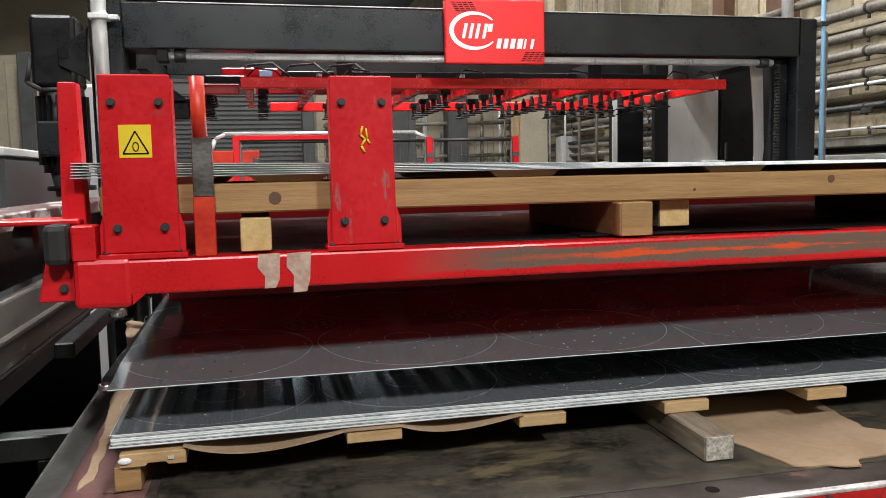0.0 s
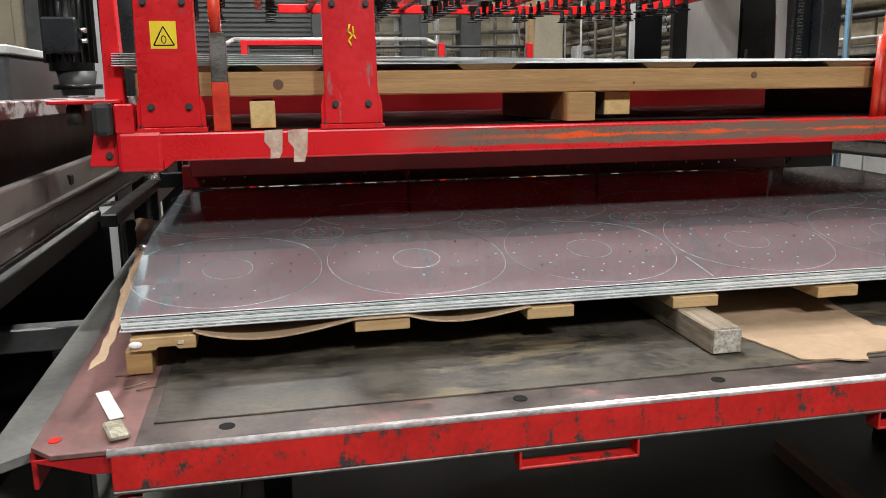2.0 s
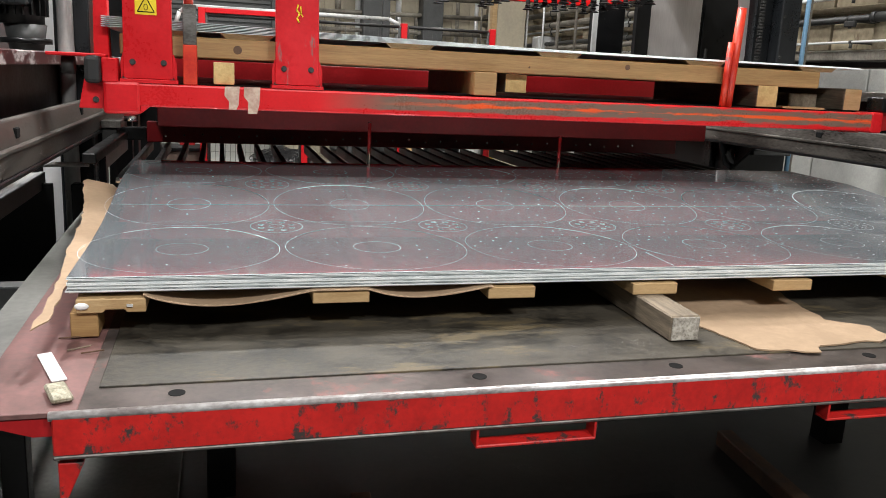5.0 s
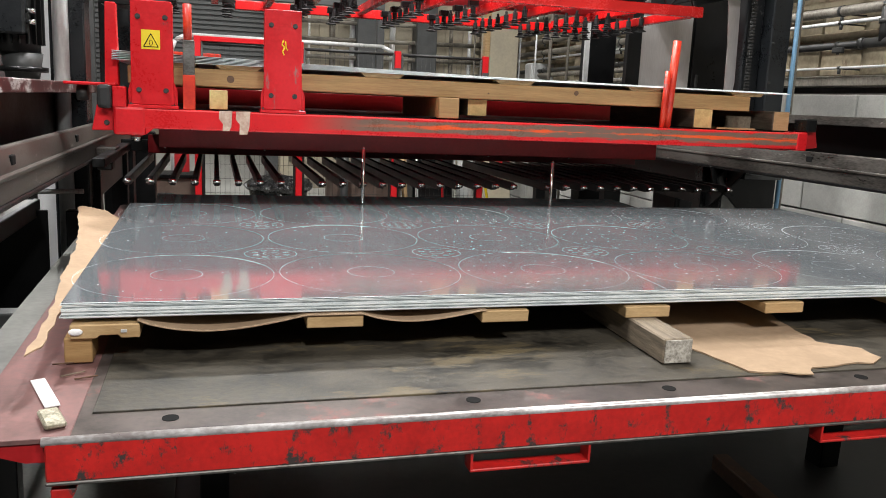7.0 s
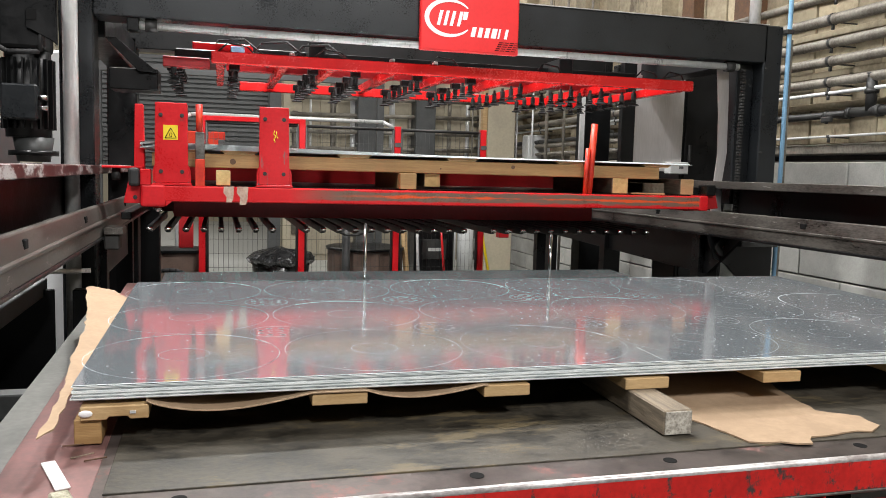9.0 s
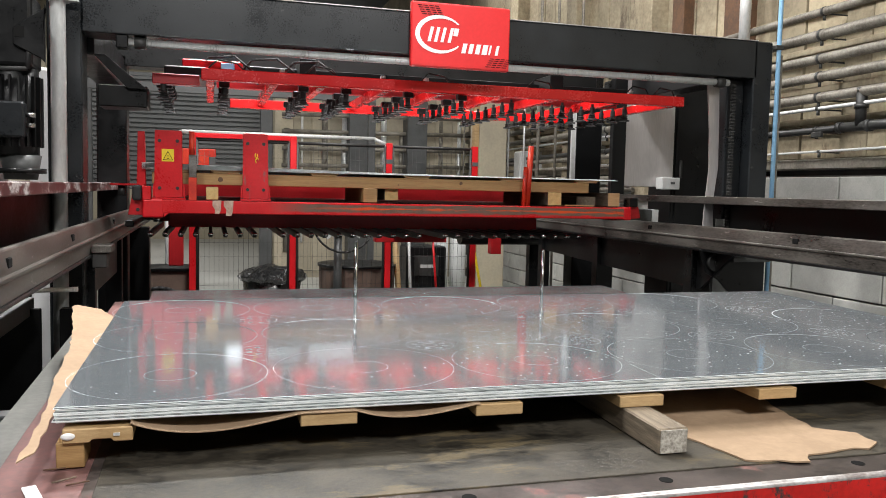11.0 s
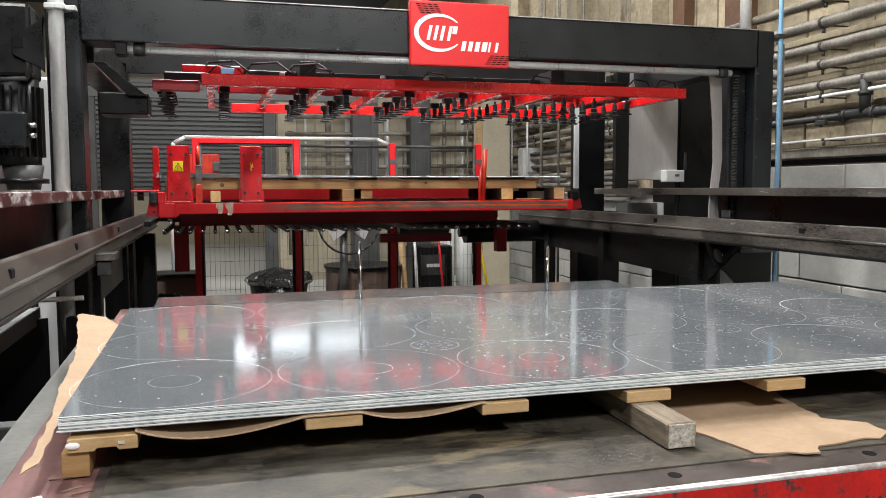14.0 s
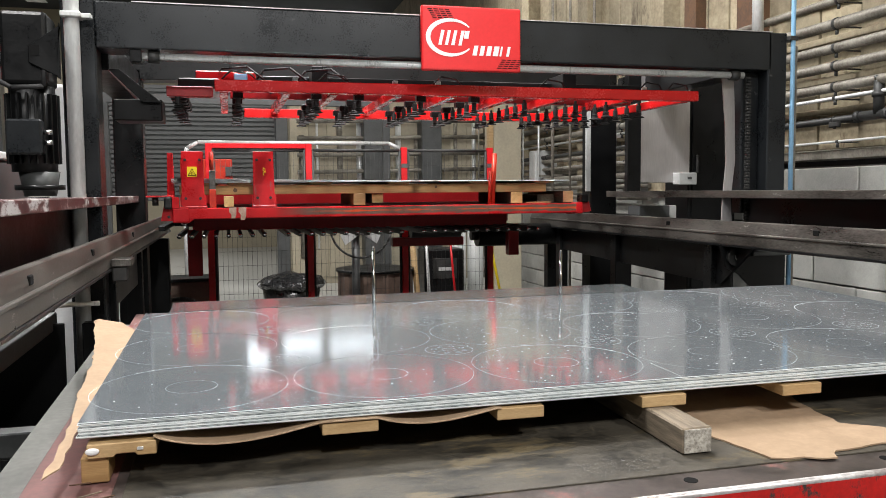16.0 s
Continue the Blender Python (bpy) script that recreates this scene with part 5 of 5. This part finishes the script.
def build_left_side():
    m = thing("gear_motor", (-0.7, 2.55, 2.0), "black gear motor with cooling fins on a bracket", "motor")
    x, y = -0.54, 2.55
    b = box(x - 0.13, x + 0.08, y - 0.12, y + 0.12, 2.10, 2.45, 0.02, seg=2)
    part("gearbox", b, BLACK, m)
    b = rod((x - 0.02, y, 1.68), (x - 0.02, y, 2.10), 0.105, seg=24)
    part("motor_body", b, BLACK, m)
    for i in range(20):
        a = i * math.pi * 2 / 20
        f = part("fin", box(-0.004, 0.004, 0.1, 0.125, 1.72, 2.06), BLACK, m)
        f.data.transform(Matrix.Translation(Vector((x - 0.02, y, 0)) - Vector(BASE[m.name])) @ pose(0, 0, 0, 0, 0, math.degrees(a)) @ Matrix.Translation(BASE[m.name]))
    part("terminal_box", box(x - 0.11, x + 0.05, y - 0.17, y - 0.09, 1.76, 1.93, 0.01), BEAMBLACK, m)
    for z in (1.82, 1.87):
        part("cable_gland", rod((x + 0.05, y - 0.13, z), (x + 0.09, y - 0.13, z), 0.012), CHROME, m)
    part("neck", rod((x, y, 1.56), (x, y, 1.68), 0.075, r2=0.095, seg=20), GREYPAINT, m)
    part("flange", rod((x, y, 1.59), (x, y, 1.615), 0.115, seg=24), BLACK, m)
    part("mount_plate", prism([(x + 0.0, 2.28), (x + 0.14, 2.38), (-0.40, 2.40), (-0.40, 2.12), (x + 0.12, 2.14), (x + 0.0, 2.2)], "y", y - 0.14, y - 0.12, 0.004), BLACK, m)
    part("mount_hole", box(-0.535, -0.49, y - 0.142, y - 0.139, 2.235, 2.285), INK, m)
    k = bent([(x - 0.13, y - 0.1, 2.25), (x - 0.15, y - 0.12, 2.12), (x - 0.08, y - 0.14, 2.08), (x + 0.06, y - 0.13, 2.09), (x + 0.07, y - 0.12, 2.25)], 0.012)
    part("cable", k, RUBBER, m)

    c = thing("machine_column", (-0.6, 3.3, 0), "pale grey machine column behind the motor", "column")
    part("column", box(-0.63, -0.505, 3.2, 3.4, 0, 2.2, 0.02, seg=2), WHITE, c)
    c = thing("fence_post", (-0.62, 4.4, 0), "red steel fence post", "post")
    part("post", box(-0.72, -0.62, 4.3, 4.4, 0, 1.9, 0.004), RED, c)
    c = thing("machine_cabinet", (-1.7, 3.0, 0), "grey machine cabinet with a vent grille", "cabinet")
    part("body", box(-2.6, -0.95, 2.9, 4.2, 0.0, 1.78, 0.02), GREYPAINT, c)
    part("kick_plate", box(-2.58, -0.97, 2.89, 2.9, 0.0, 0.9, 0.004), BLACK, c)
    part("top_trim", box(-2.62, -0.94, 2.88, 4.22, 1.78, 1.83, 0.008), PALEGREY, c)
    for i in range(5):
        part("vent_slat", box(-1.45, -1.1, 2.885, 2.9, 1.58 + i * 0.028, 1.596 + i * 0.028, 0.002), BLACK, c)
    for xx in (-1.32, -1.12):
        part("latch", rod((xx, 2.885, 1.32), (xx, 2.9, 1.32), 0.022, seg=16), BRUSHED, c)
    # added black box that blocks the bright floor and keeps this side dark
    c = thing("machine_housing", (-3, 5, 0), "dark box added behind the cabinet to hide the bright floor", "machine")
    part("body", box(-6.5, -0.8, 4.7, 6.2, 0, 1.55, 0.03), BLACK, c)
    part("side_panel", box(-2.0, -0.9, 4.68, 4.7, 0.2, 1.3, 0.004), PIPEDARK, c)
    part("top_rail", box(-3.0, -0.8, 4.65, 4.7, 1.45, 1.5, 0.004), GREYPAINT, c)
    # low shelf frame with dark tray beside the rail
    s = thing("side_rack", (-0.9, 1.2, 0), "dark steel side rack with a grimy tray", "rack")
    part("tray", box(-1.3, -0.52, 0.7, 2.6, 0.93, 0.96, 0.004), RAIL, s)
    part("lower_tray", box(-1.35, -0.45, 0.95, 2.5, 0.35, 0.38, 0.004), BLACK, s)
    part("back_panel", box(-1.35, -0.45, 2.5, 2.52, 0.0, 0.92, 0.004), BLACK, s)
    part("tray_edge", box(-0.53, -0.5, 0.7, 2.6, 0.88, 0.965, 0.004), GREYPAINT, s)
    part("front_beam", box(-1.4, -0.14, 0.86, 0.94, 0.74, 0.82, 0.005), GREYPAINT, s)
    part("bracket", box(-1.4, -0.6, 0.55, 0.62, 0.80, 0.88, 0.005), BLACK, s)
    for xx in (-0.35, -1.2):
        part("leg", box(xx, xx + 0.08, 0.86, 0.94, 0, 0.74, 0.004), BLACK, s)
        part("leg", box(xx, xx + 0.08, 2.4, 2.48, 0, 0.93, 0.004), BLACK, s)
    part("tie_rod", rod((-1.4, 2.3, 1.02), (-0.25, 2.3, 1.04), 0.012), ALU, s)
    p = thing("red_post", (-0.55, 3.9, 0), "red safety light post", "post")
    part("post", box(-0.70, -0.655, 5.2, 5.25, 0, 1.98, 0.004), RED, p)
    # red robot arm-like unit far behind on the other side
    p = thing("red_robot", (-2.2, 6, 0), "large red machine unit far behind", "machine")
    part("body", box(-3.1, -1.95, 5.2, 6.0, 1.5, 2.9, 0.12, seg=3), RED_DARK, p)
    part("base", box(-2.9, -2.1, 5.3, 5.9, 0, 1.5, 0.03), GREYPAINT, p)
    part("label", box(-2.25, -2.02, 5.18, 5.2, 2.3, 2.42), WHITE, p)
    k = bent([(-2.1, 5.3, 2.9), (-1.88, 5.25, 2.7), (-1.82, 5.25, 2.3), (-1.9, 5.4, 1.5)], 0.04, seg=10)
    part("cable", k, RUBBER, p)


def build_right_side():
    p = thing("side_cabinet", (3.85, 4.2, 1.5), "cabinet with a brushed steel front on the machine", "cabinet")
    part("sheet", box(3.68, 4.14, 4.2, 4.23, 1.62, 2.6, 0.004), BRUSHED, p)
    part("frame_edge", box(3.56, 3.68, 4.19, 4.25, 1.55, 2.6, 0.004), BLACK, p)
    p = thing("control_cabinet", (4.3, 4.2, 0), "black control cabinet beside the brushed steel one", "cabinet")
    part("housing", box(4.14, 4.6, 4.22, 4.6, 0.0, 2.65, 0.01), BLACK, p)
    part("door", box(4.17, 4.57, 4.205, 4.22, 0.4, 2.6, 0.004), BLACK, p)
    part("handle", box(4.2, 4.22, 4.18, 4.205, 1.7, 1.85, 0.004), PIPEDARK, p)
    p = thing("control_box", (4.2, 3.7, 1.52), "small white control box on the rail", "control box")
    part("box", box(3.98, 4.15, 4.1, 4.2, 1.60, 1.70, 0.006), PALEGREY, p)
    part("label", box(4.06, 4.10, 4.098, 4.1, 1.645, 1.665), GREYPAINT, p)
    p = thing("control_box", (3.75, 3.7, 1.33), "grey terminal box between the rails", "control box")
    part("box", box(3.62, 3.9, 4.1, 4.3, 1.31, 1.43, 0.006), GREYPAINT, p)
    part("side", box(3.9, 3.96, 4.1, 4.3, 1.31, 1.43, 0.004), PALEGREY, p)
    p = thing("brown_bundle", (3.75, 3.4, 0.9), "bundle of pale wooden laths beside the rail", "laths")
    for i in range(3):
        part("lath", box(3.62 + i * 0.06, 3.66 + i * 0.06, 3.3, 3.9, 0.93 + 0.01 * i, 0.98 + 0.012 * i, 0.003, turn=-12), WOOD if i % 2 else RUSTBAR, p)
    p = thing("floor_bar", (2.5, 0.6, 0), "rusty brown bar lying on the floor", "bar")
    part("bar", box(2.4, 2.47, 0.1, 1.0, 0.0, 0.07, 0.004, turn=-6), RUSTBAR, p)
    p = thing("floor_bar", (0.8, 0.5, 0), "rusty brown bar lying on the floor", "bar")
    part("bar", box(0.77, 0.84, 0.1, 0.75, 0.0, 0.07, 0.004, turn=-4), RUSTBAR, p)
    p = thing("floor_plate", (1.5, 0.7, 0), "small dark plate on the floor", "plate")
    part("plate", box(1.55, 2.0, 0.52, 0.64, 0.0, 0.02, 0.003), BLACK, p)


# ---- behind the portal
def build_background():
    BACK_Y = 12.0
    s = structure("door_1", box(-1.75, 1.15, BACK_Y - 0.12, BACK_Y - 0.06, 1.45, 3.3), SHUTTER, "half raised grey slatted roller shutter", "roller shutter")
    src = None
    for i in range(24):
        z = 1.45 + i * 0.075
        if src is None:
            src = part("slat", prism([(BACK_Y - 0.12, 0.0), (BACK_Y - 0.145, 0.015), (BACK_Y - 0.145, 0.055), (BACK_Y - 0.12, 0.072)], "x", -1.74, 1.14), SHUTTER, s)
            src.location = (0, 0, z)
        else:
            share("slat", src, s, (0, 0, z))
    w = structure("wall_north_3", box(LEFT_X, -1.75, BACK_Y, BACK_Y + 0.2, 0, 3.6), CREAM, "cream boarded low cross wall beside the roller shutter", "wall")
    for i in range(14):
        x = -6.2 + i * 0.318
        part("board", box(x, x + 0.305, BACK_Y - 0.02, BACK_Y, 0.1, 3.5 - 0.04 * (i % 4), 0.004), CREAM, w)
    for x in (-1.95, -3.1, -4.4):
        structure("trim", box(x, x + 0.2, BACK_Y - 0.3, BACK_Y - 0.02, 0, 3.6, 0.01), GREYPAINT, "dark steel building column", "column")
    structure("trim", box(1.15, 1.35, BACK_Y - 0.25, BACK_Y, 0, 3.3, 0.01), GREYPAINT, "grey steel door post", "post")
    structure("trim", box(2.6, 3.0, BACK_Y - 0.35, BACK_Y, 0, 3.3, 0.01), GREYPAINT, "grey steel building column", "column")
    structure("trim", box(3.6, 3.95, BACK_Y - 0.35, BACK_Y, 0, 3.3, 0.01), GREYPAINT, "grey steel building column", "column")
    p = thing("overhead_bar", (0.3, 9.5, 2.6), "grey horizontal gantry bar far behind", "bar")
    part("bar", box(-1.2, 2.6, 9.4, 9.5, 2.75, 2.87, 0.005), SHUTTER, p)
    for x in (-1.2, 2.5):
        part("post", box(x, x + 0.1, 9.4, 9.5, 0, 2.75, 0.005), GREYPAINT, p)
    # safety fence
    posts = (0.203, 1.126, 2.062, 2.954)
    for i, x in enumerate(posts[2:]):
        p = thing("fence_post", (x, 6, 0), "red painted safety fence post", "post", "fence posts")
        part("post", box(x - 0.03, x + 0.03, 5.97, 6.03, 0, 2.0, 0.004), RED, p)
        part("foot_plate", box(x - 0.07, x + 0.07, 5.93, 6.07, 0, 0.01), RED, p)
        part("clip", box(x - 0.032, x + 0.032, 5.965, 5.97, 1.80, 1.84), GREYPAINT, p)
    for a, b in zip(posts, posts[1:]):
        m = thing("safety_fence", ((a + b) / 2, 6, 0.1), "black wire mesh safety fence panel", "fence", "fence panels")
        part("frame", bent([(a + 0.04, 6, 0.12), (a + 0.04, 6, 1.97), (b - 0.04, 6, 1.97), (b - 0.04, 6, 0.12), (a + 0.04, 6, 0.12)], 0.014), PIPEDARK, m)
        k = bmesh.new()
        n = int((b - a - 0.1) / 0.045)
        for i in range(n):
            x = a + 0.06 + i * 0.045
            rod((x, 6, 0.13), (x, 6, 1.96), 0.0016, k, 3)
        for j in range(14):
            z = 0.2 + j * 0.135
            rod((a + 0.05, 6.002, z), (b - 0.05, 6.002, z), 0.0016, k, 3)
        part("mesh", k, PIPEDARK, m)["kind"] = "stuff"
    p = thing("red_gate_frame", (0.66, 6.0, 0), "red square-tube gate frame behind the cart", "gate")
    for x in posts[:2]:
        part("upright", box(x - 0.03, x + 0.03, 5.97, 6.03, 0, 2.03, 0.004), RED, p)
        part("foot_plate", box(x - 0.07, x + 0.07, 5.93, 6.07, 0, 0.01), RED, p)
    part("rail", box(posts[0] + 0.03, posts[1] - 0.03, 5.975, 6.025, 1.985, 2.03, 0.004), RED, p)
    p = thing("handrail", (1.0, 7.0, 0), "bent galvanised handrail behind the fence", "handrail")
    part("tube", bent([(-0.08, 7.2, 0), (-0.08, 7.2, 1.93), (-0.04, 7.2, 2.05), (0.07, 7.2, 2.11), (2.15, 7.2, 2.11), (2.28, 7.2, 2.05), (2.33, 7.2, 1.93), (2.33, 7.2, 0)], 0.022, seg=10), ALU, p)
    p = thing("orange_unit", (0.2, 7, 1.4), "orange-red electrical unit behind the cart", "electrical unit")
    part("housing", box(-0.1, 0.42, 6.9, 7.1, 1.55, 1.92, 0.01), ORANGE, p)
    part("stand", box(0.15, 0.25, 6.95, 7.05, 0, 1.45, 0.004), BLACK, p)
    part("switch", box(0.35, 0.42, 6.88, 6.9, 1.74, 1.84, 0.006), GREYPAINT, p)
    # bin with bag
    p = thing("waste_bin", (1.15, 8.2, 0), "black waste bin with a crumpled plastic bag", "bin")
    b = rod((1.1, 8.2, 0), (1.1, 8.2, 0.44), 0.30, seg=20, r2=0.36)
    part("bin", b, PLASTIC, p)
    k = bmesh.new()
    bmesh.ops.create_uvsphere(k, u_segments=28, v_segments=10, radius=0.41, matrix=Matrix.Translation((1.1, 8.2, 0.45)) @ Matrix.Diagonal((1, 1, 0.3, 1)))
    for v in k.verts:
        v.co += noise.noise_vector(v.co * 9) * 0.045
    part("bag", k, PLASTIC, p)
    p = thing("ribbed_drum", (2.1, 7.4, 0), "brown ribbed drum behind the fence", "drum")
    k = bmesh.new()
    n = 40
    ring = [[k.verts.new((1.99 + (0.42 + 0.012 * (i % 2)) * math.cos(2 * math.pi * i / n), 7.3 + (0.42 + 0.012 * (i % 2)) * math.sin(2 * math.pi * i / n), z)) for i in range(n)] for z in (0, 0.66)]
    for i in range(n):
        k.faces.new((ring[0][i], ring[0][(i + 1) % n], ring[1][(i + 1) % n], ring[1][i]))
    k.faces.new(list(reversed(ring[0])))
    k.faces.new(ring[1])
    part("wall", k, BROWN, p)
    part("rim", rod((1.99, 7.3, 0.66), (1.99, 7.3, 0.69), 0.45, seg=32), BLACK, p)
    p = thing("pedestal_fan", (1.95, 7.0, 0), "grey pedestal fan behind the fence", "fan")
    part("pole", rod((1.69, 6.8, 0), (1.69, 6.8, 1.2), 0.045), GREYPAINT, p)
    part("guard", bent([(1.74 + 0.33 * math.cos(a), 6.7, 1.19 + 0.33 * math.sin(a)) for a in [i * math.pi / 12 for i in range(25)]], 0.012), PIPEDARK, p)
    part("hub", rod((1.74, 6.66, 1.19), (1.74, 6.8, 1.19), 0.08, seg=18), GREYPAINT, p)
    for i in range(3):
        o = part("blade", box(-0.06, 0.06, -0.004, 0.004, 0.05, 0.27, 0.002), PALEGREY, p)
        o.data.transform(Matrix.Translation(Vector((1.74, 6.73, 1.19)) - Vector(BASE[p.name])) @ pose(0, 0, 0, 0, 120 * i, 25) @ Matrix.Translation(BASE[p.name]))
    p = thing("red_cross_beam", (2.4, 5.6, 1.0), "red steel beam with a motor under the rear frame", "beam")
    part("beam", box(1.82, 2.5, 5.4, 5.5, 1.06, 1.14, 0.004), RED_DARK, p)
    part("motor", rod((1.98, 5.35, 1.21), (2.45, 5.35, 1.21), 0.07, seg=18), GREYPAINT, p)
    part("leg", box(2.95, 3.05, 5.4, 5.5, 0.95, 1.25, 0.004), RED_DARK, p)
    part("leg", box(0.02, 0.14, 5.4, 5.5, 0.85, 1.25, 0.004), RED_DARK, p)
    p = thing("compressor_cart", (2.9, 8, 0), "black tool cabinet behind the fence", "cabinet")
    part("body", box(2.65, 3.15, 7.6, 8.0, 0.0, 0.86, 0.02), BLACK, p)
    part("panel", box(2.75, 3.05, 7.59, 7.6, 0.5, 0.75, 0.004), PIPEDARK, p)
    part("knob", box(2.82, 2.98, 7.58, 7.59, 0.6, 0.64), PALEGREY, p)
    for i, (x0, x1, w, m) in enumerate(((2.5, 2.4, 0.035, WOOD), (2.62, 2.58, 0.018, ALU), (2.95, 2.86, 0.014, RED), (3.55, 3.3, 0.016, YELLOW))):
        p = thing("leaning_pole", (x0, 7.2, 0), "pole leaning at the fence", "pole", "leaning poles")
        part("pole", rod((x0, 7.2, 0), (x1, 7.25, 1.15 + 0.12 * (i == 3)), w, seg=8), m, p)
    for x in (3.35, 3.6):
        p = thing("white_cylinder", (x, 8.6, 0), "white gas cylinder behind the fence", "cylinder", "cylinders")
        part("bottle", rod((x, 8.6, 0), (x, 8.6, 1.1), 0.11, seg=18), PALEGREY, p)
        part("neck", rod((x, 8.6, 1.1), (x, 8.6, 1.25), 0.11, seg=18, r2=0.03), PALEGREY, p)
    # boards on the cross wall
    for i in range(11):
        x = 1.4 + i * 0.31
        if 2.55 < x + 0.3 and x < 3.0 or 3.3 < x < 3.95:
            continue
        part("board", box(x, x + 0.30, BACK_Y - 0.02, BACK_Y - 0.0, 0.1, 3.2 - 0.05 * (i % 3), 0.004), CREAM, cross_wall)
    p = thing("low_workbench", (0.0, 6.3, 0), "brown low cabinet with coiled hose beside the post", "cabinet")
    part("body", box(-0.35, 0.2, 6.2, 6.6, 0, 0.72, 0.01), BROWN, p)
    part("top", box(-0.36, 0.22, 6.18, 6.62, 0.72, 0.75, 0.004), BLACK, p)
    k = bent([(-0.1 + 0.16 * math.cos(a), 6.1, 0.5 + 0.07 * math.sin(a)) for a in [i * math.pi / 8 for i in range(17)]], 0.02)
    part("hose", k, RUBBER, p)
    # crowded pipes on the end wall
    rnd = random.Random(9)
    for i in range(10):
        x = 1.6 + i * 0.33 + rnd.uniform(-0.08, 0.08)
        p = thing("conduit", (x, BACK_Y - 0.1, 1), "pale upright pipe at the hall's end", "conduit", "pipes at the end wall")
        part("tube", rod((x, BACK_Y - 0.03, rnd.uniform(0, 1.2)), (x, BACK_Y - 0.03, rnd.uniform(2.4, 3.3)), rnd.choice((0.02, 0.035, 0.05))), ALU if i % 2 else PIPE, p)
    for i in range(4):
        z = 1.9 + i * 0.28
        p = thing("wall_pipe", (3, BACK_Y - 0.2, z), "dusty horizontal pipe at the hall's end", "pipe", "pipes at the end wall")
        part("tube", rod((1.5, BACK_Y - 0.22, z), (4.9, BACK_Y - 0.22, z + 0.05), 0.035), PIPE, p)


# ---- build
cross_wall = build_hall()
build_wall_pipes()
build_lamps()
level = len(MADE)
build_table()
build_pallet()
build_papers()
build_stack()
released, strips = build_released_sheet()
build_behind_stack()
for o in MADE[level:]:
    o.matrix_basis = TILT @ o.matrix_basis
cart, comb = build_cart()
build_cart_load()
build_portal()
build_gripper()
build_rails()
build_left_side()
build_right_side()
build_background()


def motions():
    for o in RIDERS:
        b = BASE[o.name]
        walk(o, [(t, pose(b.x, b.y + d, b.z + CART_LIFT)) for t, d in CART_Y])
    walk(comb, [(t, pose(0, 0, dz)) for t, dz in FORK_Z])
    move_sheet(strips)


motions()
